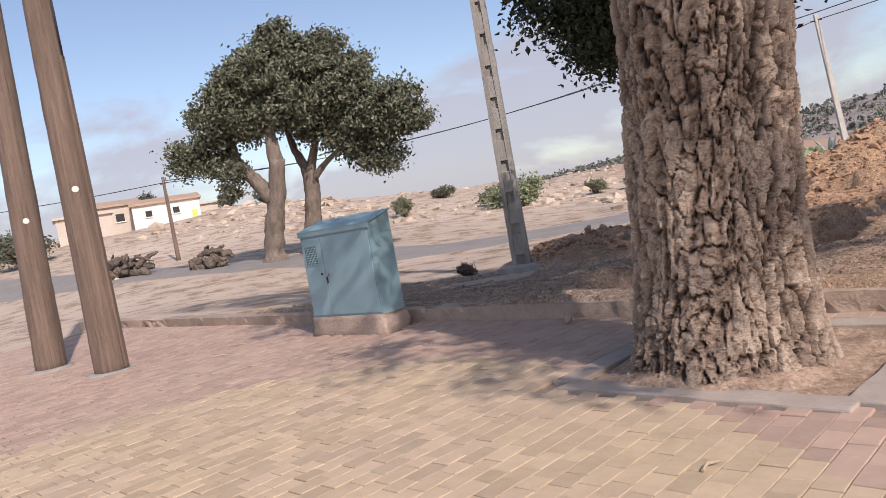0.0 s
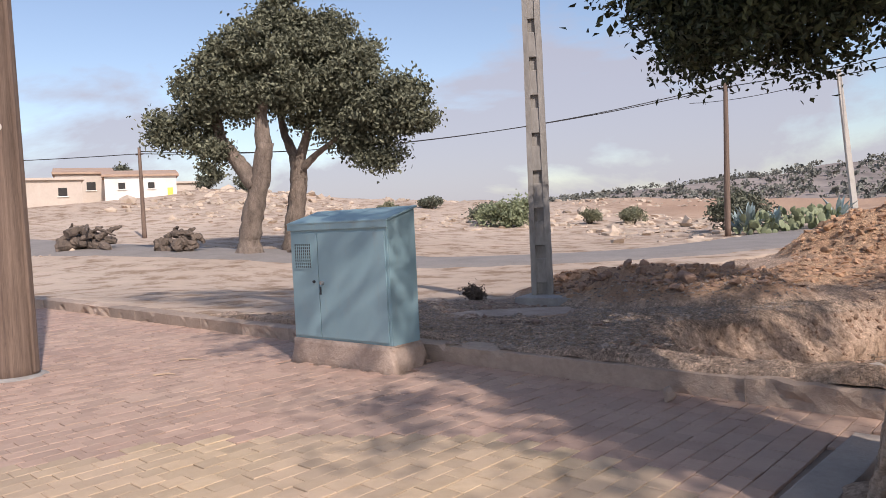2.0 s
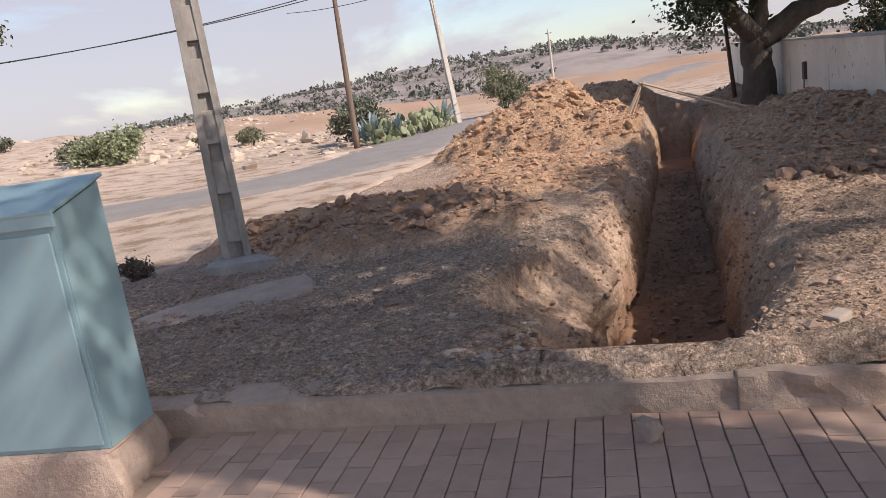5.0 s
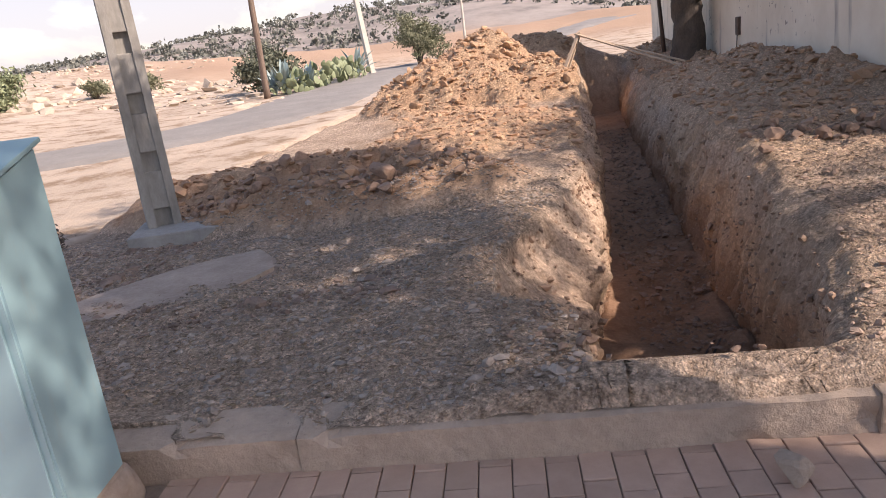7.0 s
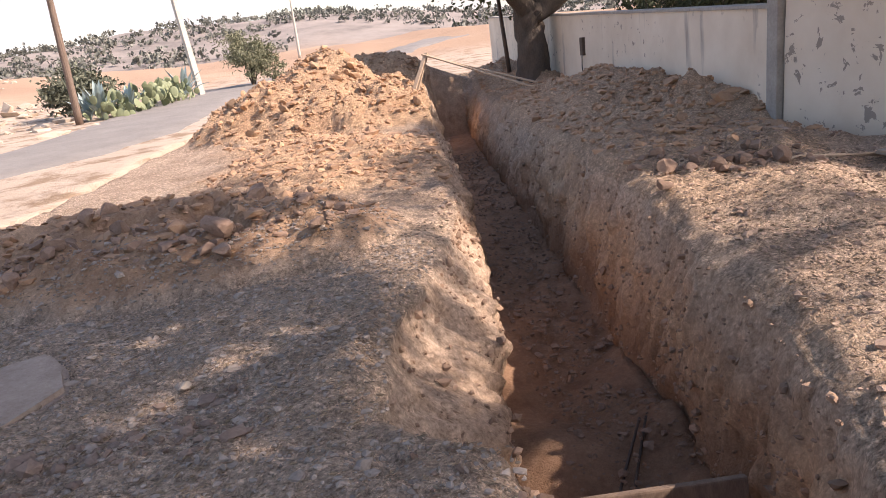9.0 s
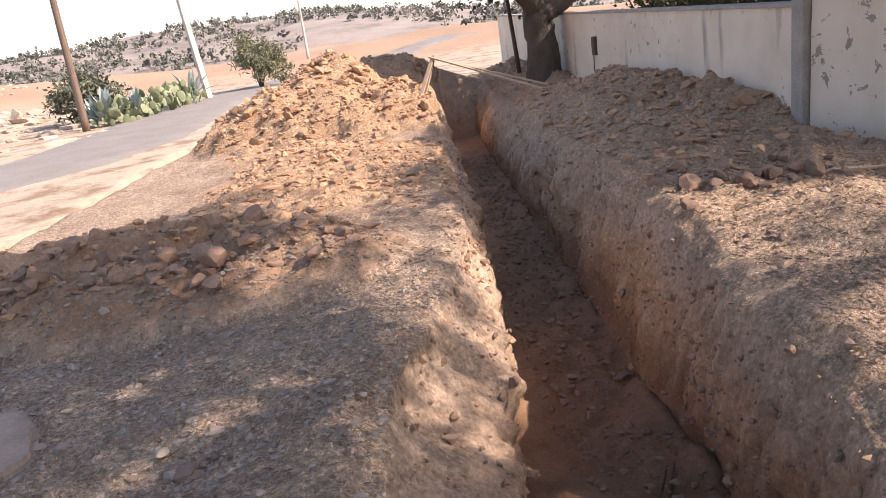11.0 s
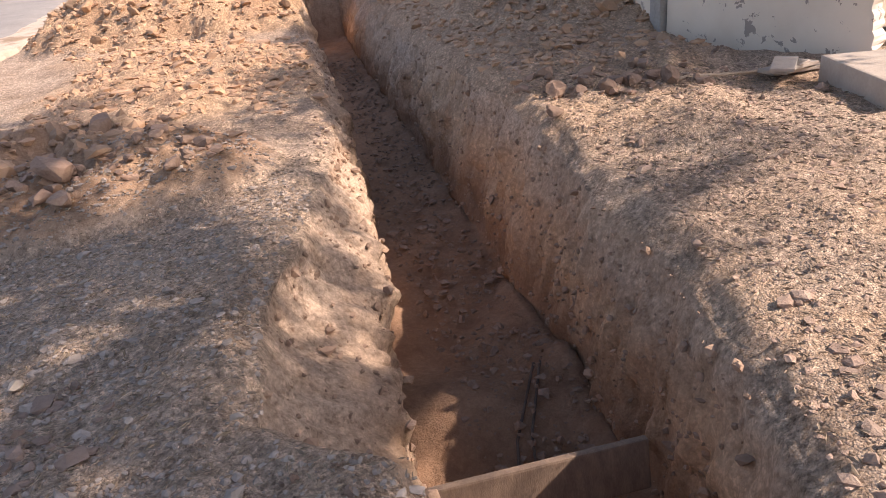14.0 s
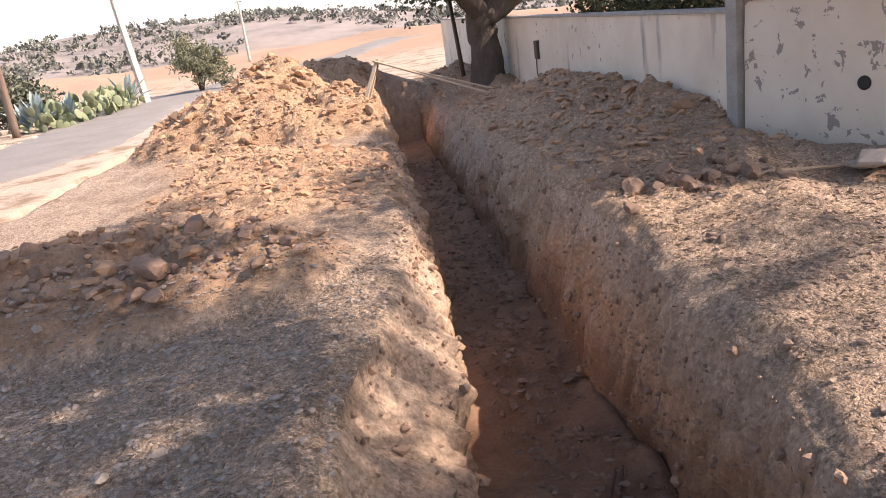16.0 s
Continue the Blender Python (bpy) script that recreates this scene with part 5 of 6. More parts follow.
def stump_pile(label, x, y, length, height, n, seed):
    """A tangle of n crooked dead logs and roots, thick ones below."""
    r_ = random.Random(seed)
    thing = empty("dead_stump", x, y, land_z(x, y) - 0.05)
    tagged(thing, label, "stump")
    for k in range(n):
        up = k / n
        span = length * r_.uniform(0.35, 0.75) * (1 - 0.55 * up)
        r0 = r_.uniform(0.13, 0.25) * (1 - 0.6 * up)
        c = Vector((r_.uniform(-0.5, 0.5) * (length - span), r_.uniform(-0.45, 0.45), r0 * 0.7 + up * height * r_.uniform(0.55, 0.85)))
        yaw, rise = r_.uniform(-0.7, 0.7) + (1.57 if r_.random() < 0.15 else 0), r_.uniform(-0.25, 0.45) + up * 0.35
        d = Vector((math.cos(yaw) * math.cos(rise), math.sin(yaw) * math.cos(rise), math.sin(rise) * r_.choice((-0.5, 1, 1))))
        crook = Vector((r_.uniform(-1, 1), r_.uniform(-1, 1), r_.uniform(-0.3, 1))) * span * 0.14
        m = 14
        fine = []
        for i in range(m + 1):
            s_ = i / m - 0.5
            wob = Vector((snoise(i * 0.5, k, 0, seed), snoise(i * 0.5, k, 3, seed), snoise(i * 0.5, k, 6, seed))) * r0 * 0.7
            p = c + d * span * s_ + crook * (1 - 4 * s_ * s_) + wob
            p.z = max(p.z, r0 * 0.4)
            fine.append(p)
        vv, ff = tube(fine, [r0 * (1.15 - 0.75 * (i / m) ** 1.4) for i in range(m + 1)], 11, 0.4, seed + k)
        mesh_object("log" if up < 0.4 else "root", vv, ff, M_stump, thing, "", False)
    return thing


stump_pile("grey uprooted stump with snapped roots on the verge", -21.3, 19.6, 2.1, 1.35, 13, 61)
stump_pile("heap of twisted dead logs on pale stones", -26.0, 18.6, 4.2, 1.25, 17, 67)
stump_pile("low dead branch behind the oak trunks", -16.2, 21.6, 1.9, 0.5, 4, 71)

# ---- green wheeled bin ----
bx, by = -26.5, 9.7
bin_ob = empty("wheeled_bin", bx, by, land_z(bx, by), 62)
tagged(bin_ob, "large green plastic wheeled refuse bin on the verge", "bin")
bm = bm_box(1.25, 0.95, 0.95, None, 0.05)
for vt in bm.verts:
    k = 0.86 + 0.14 * vt.co.z / 0.95
    vt.co.x, vt.co.y = vt.co.x * k, vt.co.y * k
body = part("tub", bm, M_green, bin_ob)
body.matrix_basis = pose(0, 0, 0.16)
part("lid", bm_box(1.32, 1.02, 0.10, Matrix.Translation((0, 0, 1.11)), 0.04), M_green, bin_ob)
for sx in (-1, 1):
    for sy in (-1, 1):
        bm = bmesh.new()
        bmesh.ops.create_cone(bm, cap_ends=True, segments=14, radius1=0.1, radius2=0.1, depth=0.06, matrix=Matrix.Rotation(radians(90), 4, "Y"))
        wh = part("wheel", bm, M_black, bin_ob)
        wh.matrix_basis = pose(sx * 0.42, sy * 0.32, 0.10)
        part("rib", bm_box(0.05, 0.05, 0.8, Matrix.Translation((sx * 0.4, sy * 0.43, 0.22)), 0.01), M_green, bin_ob)

# ---- shrubs, agaves, cactus ----


def shrub(label, x, y, w, h, seed, mat, n_leaf=2600, size=0.09, upright=False):
    r_ = np.random.default_rng(seed)
    thing = empty("shrub", x, y, land_z(x, y) - 0.05)
    tagged(thing, label, "shrub")
    stems = []
    for k in range(9):
        a_ = r_.uniform(0, 2 * math.pi)
        o = r_.uniform(0.2, 0.8) * w / 2
        stems.append(tube([(0.05 * math.cos(a_), 0.05 * math.sin(a_), 0), (o * 0.5 * math.cos(a_), o * 0.5 * math.sin(a_), h * 0.4), (o * math.cos(a_), o * math.sin(a_), h * r_.uniform(0.7, 0.95))], [0.05, 0.03, 0.01], 6))
    vv, ff = join(stems)
    mesh_object("stems", vv, ff, M_darkbark, thing)
    bl = []
    for k in range(9):
        a_ = r_.uniform(0, 2 * math.pi)
        o = r_.uniform(0.1, 0.75) * w / 2
        bl.append((o * math.cos(a_), o * math.sin(a_), h * r_.uniform(0.35, 0.85), w * 0.2, w * 0.2, h * r_.uniform(0.15, 0.3)))
    v2, f2_ = leaves(clumps(r_, bl, 90, w * 0.07, n_leaf), size, r_, 0.25, 0.3 if upright else 0.5)
    mesh_object("foliage", v2, f2_, mat, thing)
    return thing


def at(az, r):
    return polar(az, r)


shrub("dusty green bush beyond the lane by the line pole", -5.4, 42.5, 3.4, 2.3, 201, M_olive, 5200, 0.11)
shrub("feathery pale shrub beside the lane", 2.9, 50.5, 3.4, 3.0, 203, M_scrub, 5200, 0.12, True)
shrub("wide green fig bush on the sandy rise", *at(-28.0, 42), 3.9, 1.75, 205, M_cactus, 5200, 0.11)
shrub("round grey bush beside the fig", *at(-30.5, 45), 2.3, 1.3, 207, M_olive, 2600, 0.11)
shrub("small dry bush on pale rocks", *at(-17.8, 47), 1.9, 1.1, 209, M_scrub, 2200, 0.10, True)
shrub("small dry spiky bush on pale rocks", *at(-21.3, 46), 1.5, 0.9, 211, M_scrub, 1600, 0.12, True)
shrub("tuft of dry grass on the rise", *at(-38.2, 44), 1.6, 1.4, 213, M_scrub, 2200, 0.13, True)
shrub("low dark bush on the ridge", *at(-34.5, 62), 2.2, 1.2, 215, M_olive, 1800, 0.12)
shrub("low dark bush on the ridge", *at(-49.0, 75), 3.6, 2.0, 217, M_olive, 2600, 0.14)
shrub("low dark bush on the ridge", *at(-52.3, 80), 3.2, 1.7, 219, M_olive, 2200, 0.14)
shrub("small tree behind the houses", *at(-58.4, 88), 3.4, 4.0, 221, M_olive, 3200, 0.15)
shrub("green roadside bush by the far track", *at(-68.5, 52), 4.5, 2.2, 223, M_olive, 4200, 0.13)
shrub("green roadside bush by the far track", *at(-72.5, 56), 6.0, 2.6, 225, M_olive, 4200, 0.13)
shrub("green roadside bush by the far track", *at(-76.0, 52), 5.0, 2.2, 227, M_olive, 4200, 0.13)
shrub("leafy bush behind the rendered wall", 10.6, 17.6, 3.2, 2.9, 229, M_leaf, 5200, 0.07)
shrub("leafy bush behind the rendered wall", 9.6, 13.8, 3.0, 3.1, 231, M_leaf, 5200, 0.07)
shrub("leafy bush behind the rendered wall", 11.4, 21.6, 3.2, 2.9, 233, M_leaf, 5200, 0.07)
BEHIND_STEMS = [([(0.0, 0, 0), (0.05, 0.0, 0.9), (-0.05, 0.1, 1.9), (0.1, 0.2, 3.0)], 0.26, 0.18),
                ([(0.0, 0.1, 2.4), (-0.8, 0.3, 3.4), (-1.6, 0.8, 4.2)], 0.15, 0.06),
                ([(0.1, 0.2, 2.8), (0.8, 0.6, 3.8), (1.2, 1.4, 4.8)], 0.15, 0.06),
                ([(0.0, 0.1, 2.0), (0.2, -0.8, 3.0), (0.3, -1.6, 4.0)], 0.14, 0.05)]
BEHIND_CROWN = [(-1.2, 0.8, 4.3, 1.2, 1.2, 0.7), (0.3, 0.9, 5.2, 1.5, 1.4, 0.8), (0.9, 1.8, 4.6, 1.3, 1.3, 0.8), (0.3, -1.1, 4.4, 1.3, 1.0, 0.7), (-0.6, 2.2, 4.5, 1.2, 1.2, 0.7), (-0.7, -0.3, 3.8, 1.0, 1.0, 0.6), (1.2, 0.2, 5.6, 1.4, 1.4, 0.8)]
lane_oak("dark oak behind the broken end of the wall", 9.2, 10.4, BEHIND_STEMS, BEHIND_CROWN, 24000, 0.07, 241, M_leaf, M_darkbark, 0.22, 240)
lane_oak("dark leafy oak standing behind the rendered wall", 11.0, 13.6, BEHIND_STEMS, BEHIND_CROWN, 24000, 0.08, 243, M_leaf, M_darkbark, 0.26, 240, 1.12)
lane_oak("dark leafy oak standing behind the rendered wall", 12.2, 16.6, BEHIND_STEMS, BEHIND_CROWN, 24000, 0.08, 245, M_leaf, M_darkbark, 0.26, 240, 1.12)
shrub("dark tangled bush at the broken wall end", 8.9, 11.6, 1.9, 2.4, 235, M_leaf, 3600, 0.07)
shrub("dry weed at the pole's foot", -3.6, 12.45, 0.56, 0.30, 237, M_stump, 700, 0.035, True)


def agave(x, y, h, seed):
    r_ = np.random.default_rng(seed)
    thing = empty("agave", x, y, land_z(x, y) - 0.02)
    tagged(thing, "blue-grey agave rosette beside the lane", "agave", "agaves beside the lane")
    for k in range(22):
        a_, tilt = r_.uniform(0, 2 * math.pi), r_.uniform(0.15, 1.0)
        ln = h * r_.uniform(0.8, 1.15)
        vv, ff = [], []
        for j in range(6):
            s_ = j / 5
            o = ln * s_ * math.sin(tilt * (0.7 + 0.5 * s_))
            z = ln * s_ * math.cos(tilt * (0.7 + 0.5 * s_))
            wd = 0.09 * ln * (1 - s_) ** 0.6 * (0.7 + s_) + 0.004
            for e_, lift in ((-1, 0.4), (0, 0), (1, 0.4)):
                vv.append((o * math.cos(a_) - e_ * wd * math.sin(a_), o * math.sin(a_) + e_ * wd * math.cos(a_), z + lift * wd))
        for j in range(5):
            for e_ in range(2):
                b0 = j * 3 + e_
                ff.append((b0, b0 + 1, b0 + 4, b0 + 3))
        mesh_object("leaf", vv, ff, M_agave, thing)


for x, y, h_, sd in ((-4.0, 38.6, 1.5, 1), (-3.0, 39.6, 1.3, 2), (-4.6, 39.4, 1.2, 3), (-0.9, 46.0, 1.6, 4), (-1.5, 45.2, 1.2, 5)):
    agave(x, y, h_, sd)


def cactus(x, y, h, seed):
    r_ = np.random.default_rng(seed)
    thing = empty("prickly_pear", x, y, land_z(x, y))
    tagged(thing, "yellow-green prickly pear clump beside the lane", "cactus", "prickly pears beside the lane")
    for k in range(36):
        bm = bmesh.new()
        bmesh.ops.create_uvsphere(bm, u_segments=8, v_segments=6, radius=1)
        s_ = r_.uniform(0.10, 0.18)
        zc = r_.uniform(0.12, h)
        m_ = pose(r_.normal() * 0.45, r_.normal() * 0.3, zc, r_.uniform(-35, 35), r_.uniform(-35, 35), r_.uniform(0, 180)) @ Matrix.Diagonal((s_, s_ * 0.16, s_ * 1.25, 1))
        bmesh.ops.transform(bm, matrix=m_, verts=bm.verts)
        part("pad", bm, M_cactus, thing)


for k in range(7):
    cactus(-3.6 + 0.42 * k, 38.2 + 1.0 * k + 0.2 * (k % 2), 0.95 + 0.1 * (k % 3), 300 + k)

# ---- trees of the far hill, and bushes of the ridges ----
rng = np.random.default_rng(77)
centres, sizes = [], []
while len(centres) < 1500:
    az, r = rng.uniform(-32, 36), rng.uniform(195, 400)
    x, y = polar(az, r)
    if sfbm(x / 30, y / 30, 0, 3, 3) < -0.12 + 0.1 * rng.random():
        continue
    centres.append((x, y))
    sizes.append(rng.uniform(0.7, 1.9) * (1.2 if r > 360 else 1))
centres, sizes = np.array(centres), np.array(sizes)
cz = land(centres[:, 0], centres[:, 1])[0]
out_v, out_f = [], []
for (x, y), z, s_ in zip(centres, cz, sizes):
    m = 14
    p = rng.normal(size=(m, 3)) * [s_ * 0.55, s_ * 0.55, s_ * 0.38] + [x, y, z + s_ * 0.85]
    v2, f2_ = leaves(p, s_ * 0.42, rng, 0.3, 0.8)
    out_f.append(f2_ + sum(len(o) for o in out_v[-1:]) * 0 + len(out_v) * m * 4)
    out_v.append(v2)
wood = mesh_object("hill_scrub", np.concatenate(out_v), np.concatenate(out_f), M_far)
tagged(wood, "scattered dark scrub oaks over the far hillside", "woodland", kind="stuff")

# ---- pale stones over the sandy rise ----
unit = bmesh.new()
bmesh.ops.create_icosphere(unit, subdivisions=1, radius=1)
UV = np.array([v.co[:] for v in unit.verts])
UF = np.array([[v.index for v in f.verts] for f in unit.faces])
unit.free()


def scatter(name, label, category, xs, ys, zs, ss, mat, rng_, squash=(0.35, 0.8), rough=0.28):
    m = len(xs)
    v2 = np.repeat(UV[None], m, 0) * (1 + rng_.normal(size=(m, len(UV), 1)) * rough)
    v2 = v2 * np.stack([ss * rng_.uniform(0.7, 1.3, m), ss * rng_.uniform(0.7, 1.3, m), ss * rng_.uniform(*squash, m)], -1)[:, None]
    a_ = rng_.uniform(0, 2 * np.pi, m)
    c_, s_ = np.cos(a_)[:, None], np.sin(a_)[:, None]
    x2, y2 = v2[..., 0] * c_ - v2[..., 1] * s_, v2[..., 0] * s_ + v2[..., 1] * c_
    v2 = np.stack([x2 + np.asarray(xs)[:, None], y2 + np.asarray(ys)[:, None], v2[..., 2] + np.asarray(zs)[:, None]], -1)
    f2_ = (UF[None] + (np.arange(m) * len(UV))[:, None, None]).reshape(-1, 3)
    ob_ = mesh_object(name, v2.reshape(-1, 3), f2_, mat)
    tagged(ob_, label, category, kind="stuff")
    return ob_


M_sandstone = simple("pale_stone", (0.42, 0.33, 0.25), (0.62, 0.52, 0.42), 2, 0.95, 0.3, 12, 0.05, None, 0, "island")
rng = np.random.default_rng(81)
az, r = rng.uniform(-66, -8, 2600), rng.uniform(26, 88, 2600)
r = 26 + 62 * rng.beta(2.2, 1.6, 2600)
sx, sy = 1 + r * np.sin(np.radians(az)), 5 + r * np.cos(np.radians(az))
keep = (fbm(sx / 9, sy / 9, 0, 3, 87) > -0.12) & (sy > 27)
sx, sy = sx[keep], sy[keep]
scatter("field_stones", "pale loose stones strewn over the sandy rise", "stones", sx, sy, land(sx, sy)[0], rng.gamma(2.0, 0.09, len(sx)) + 0.04, M_sandstone, rng)
az, r = rng.uniform(-70, -40, 500), rng.uniform(19, 30, 500)
sx, sy = 1 + r * np.sin(np.radians(az)), 5 + r * np.cos(np.radians(az))
keep = (sy > 20.8 + 0.12 * (sx + 18)) | (r > 29)
scatter("verge_stones", "small stones along the sandy verge", "stones", sx[keep], sy[keep], land(sx[keep], sy[keep])[0], rng.gamma(2.0, 0.03, keep.sum()) + 0.02, M_sandstone, rng)

# ---- clods and litter in the yard ----
rng = np.random.default_rng(91)


def yard_points(n, x0, x1, y0, y1):
    xs, ys = rng.uniform(x0, x1, n), rng.uniform(y0, y1, n)
    u = xs - axis_x(ys)
    ok = ((u < -bend(ys, LEFT_RIM) - 0.05) | (u > bend(ys, RIGHT_RIM) + 0.15)) & (ys > KY + KSLOPE * xs + np.where(xs > -0.8, 0.07, 0.36))
    return xs[ok], ys[ok]


# loose clods that can be told apart, on the dark heap and beyond the trench
clods = empty("clod_heap", -0.3, 12.0, 0)
tagged(clods, "heap of broken clay clods thrown up beside the trench", "rubble heap")
kinds = []
for k in range(10):
    bm = stone(rng, 1.0, rng.uniform(0.5, 0.85))
    me = bpy.data.meshes.new("rock")
    bm.to_mesh(me)
    bm.free()
    me.materials.append(M_rock)
    kinds.append(me)


def put_rock(x, y, s, parent, origin, sink=0.25):
    ob_ = new("rock", kinds[int(rng.integers(len(kinds)))])
    ob_.parent = parent
    z = yard_z(x, y) + s * 0.55 - s * sink
    ob_.matrix_basis = pose(x - origin[0], y - origin[1], z - origin[2], rng.uniform(-20, 20), rng.uniform(-20, 20), rng.uniform(0, 360)) @ Matrix.Diagonal((s * rng.uniform(0.8, 1.3), s * rng.uniform(0.7, 1.1), s, 1))


put_rock(0.50, 12.75, 0.18, clods, (-0.3, 12.0, 0), 0.1)
put_rock(0.12, 11.95, 0.19, clods, (-0.3, 12.0, 0), 0.1)
put_rock(0.13, 11.50, 0.15, clods, (-0.3, 12.0, 0), 0.1)
put_rock(0.85, 11.45, 0.12, clods, (-0.3, 12.0, 0), 0.1)
put_rock(-0.95, 12.6, 0.14, clods, (-0.3, 12.0, 0), 0.1)
for k in range(295):
    t_ = rng.uniform(0, 1)
    x = -2.3 + 3.6 * t_ + rng.normal() * 0.15
    y = 12.55 - 1.15 * t_ ** 0.7 + abs(rng.normal()) * (0.25 + 0.6 * t_)
    if x < axis_x(y) - bend(y, LEFT_RIM) - 0.1:
        put_rock(x, y, float(np.clip(rng.gamma(2.2, 0.015 + 0.009 * t_), 0.02, 0.13)), clods, (-0.3, 12.0, 0))
spoil = empty("stone_spoil", 4.4, 11.6, 0)
tagged(spoil, "scattered grey stones and clods beside the trench", "rubble heap")
for k in range(80):
    x, y = 4.30 + rng.normal() * 0.60, 11.45 + rng.normal() * 0.30
    if x > axis_x(y) + bend(y, RIGHT_RIM) + 0.12:
        put_rock(x, y, float(np.clip(rng.gamma(3.0, 0.022), 0.03, 0.15)), spoil, (4.4, 11.6, 0))

for k in range(9):
    x, y = 3.95 + 0.13 * k + rng.normal() * 0.08, 11.25 + rng.normal() * 0.16
    if x > axis_x(y) + bend(y, RIGHT_RIM) + 0.2:
        put_rock(x, y, rng.uniform(0.09, 0.16), spoil, (4.4, 11.6, 0), 0.3)
# lumps of orange clay on the near slope of the tall heap
tall = empty("spoil_lumps", 2.8, 22.0, 0)
tagged(tall, "loose orange clay lumps on the tall spoil heap", "rubble heap")
orange = simple("orange_lump", (0.36, 0.215, 0.13), (0.60, 0.40, 0.255), 5, 0.95, 0.6, 30, 0.02, None, 0, "object")
for me in [m.copy() for m in kinds]:
    me.materials.clear()
    me.materials.append(orange)
    kinds.append(me)
clay_kinds, kinds = kinds, kinds[10:]
for k in range(290):
    x, y = rng.uniform(0.3, 4.6), 20.6 + 2.9 * rng.random() ** 0.8
    if x < axis_x(y) - bend(y, LEFT_RIM) - 0.15 and dark_heap(x, y) < 0.05:
        put_rock(x, y, float(np.clip(rng.gamma(2.4, 0.030), 0.03, 0.19)), tall, (2.8, 22.0, 0), 0.35)
kinds = clay_kinds[:10]

# crumbs and lumps standing out of the cut faces
cols = np.concatenate([np.arange(len(side_l), len(side_l) + N_WALL), np.arange(len(side_l) + N_WALL + N_FLOOR, len(side_l) + 2 * N_WALL + N_FLOOR)])
deep_rows = np.where((rows > 0.55) & (rows < 12))[0]
ri, ci = rng.choice(deep_rows, 3600), rng.choice(cols, 3600)
scatter("wall_crumbs", "crumbs and lumps of clay standing out of the trench walls", "clods", px[ri, ci] + rng.normal(size=3600) * 0.01, py[ri, ci] + rng.uniform(-0.03, 0.03, 3600), pz[ri, ci] + rng.uniform(-0.03, 0.03, 3600), rng.gamma(1.5, 0.0055, 3600) + 0.004, simple("wall_clay", (0.29, 0.18, 0.125), (0.46, 0.32, 0.23), 6, 0.95, 0.6, 30, 0.02, None, 0, "island"), rng, (0.6, 1.1))

lipc = empty("lip_clods", 0.9, 7.9, 0)
tagged(lipc, "crumbling grey clods at the near lip of the trench", "rubble heap")
for k in range(46):
    x, y = 0.62 + rng.uniform(0, 0.42), 7.55 + rng.uniform(0, 0.75)
    if rng.random() < 0.4:
        x = 0.95 + rng.uniform(0, 0.9)
        y = 7.27 - 0.165 * (x - 0.6) + rng.uniform(-0.06, 0.03)
    put_rock(x, y, float(np.clip(rng.gamma(2.6, 0.010), 0.012, 0.06 if y > 7.4 else 0.03)), lipc, (0.9, 7.9, 0), 0.35)
xs, ys = yard_points(26000, -4.6, 1.6, 6.9, 12.5)
scatter("yard_pebbles", "pebbles and crumbs of earth over the yard", "pebbles", xs, ys, yard(xs, ys)[0] + 0.002, rng.gamma(1.4, 0.0044, len(xs)) + 0.0025, M_pebble, rng)
xs, ys = yard_points(9000, 2.0, 6.6, 7.0, 13.5)
scatter("bank_pebbles", "pebbles and clods on the far bank", "pebbles", xs, ys, yard(xs, ys)[0] + 0.002, rng.gamma(1.4, 0.0056, len(xs)) + 0.0025, M_rock2, rng)
xs, ys = yard_points(2600, -3.6, 0.2, 8.7, 11.9)
keep = fbm(xs * 0.9, ys * 0.9, 0, 3, 97) > 0.12
xs, ys = xs[keep], ys[keep]
scatter("dark_crumbs", "dark clay crumbs trodden round the pole's foot", "clods", xs, ys, yard(xs, ys)[0] + 0.004, rng.gamma(1.5, 0.009, len(xs)) + 0.004, simple("dark_clay", (0.20, 0.135, 0.105), (0.36, 0.255, 0.20), 6, 0.95, 0.6, 30, 0.02, None, 0, "island"), rng)
xs, ys = yard_points(14000, -2.6, 8.4, 12.0, 27)
hz = yard(xs, ys)[0]
ok = hz - land(xs, ys)[0] > 0.10
scatter("heap_clods", "small clods of orange clay over the spoil heaps", "clods", xs[ok], ys[ok], hz[ok], rng.gamma(2.0, 0.014, ok.sum()) + 0.010, simple("orange_clod", (0.36, 0.21, 0.13), (0.56, 0.36, 0.23), 5, 0.95, 0.5, 30, 0.02, None, 0, "island"), rng)
fy = rng.uniform(7.9, 22, 2600)
fu = rng.uniform(-0.42, 0.42, 2600)
scatter("trench_crumbs", "crumbs of red earth on the trench floor", "clods", axis_x(fy) + fu, fy, np.full(2600, FLOOR_Z + 0.05) + 0.16 * np.exp(-((fy - 9.6) / 0.5) ** 2), rng.gamma(1.6, 0.007, 2600) + 0.004, M_rock, rng)
xs, ys = yard_points(17000, -4.0, 6.0, 7.2, 12.0)
v2, f2_ = leaves(np.stack([xs, ys, yard(xs, ys)[0] + 0.010], -1), 0.019, rng, 0.15, 0.3, 0.85)
lit = mesh_object("leaf_litter", v2, f2_, M_litter)
tagged(lit, "dry oak leaves and straw scattered on the earth", "leaf litter", kind="stuff")

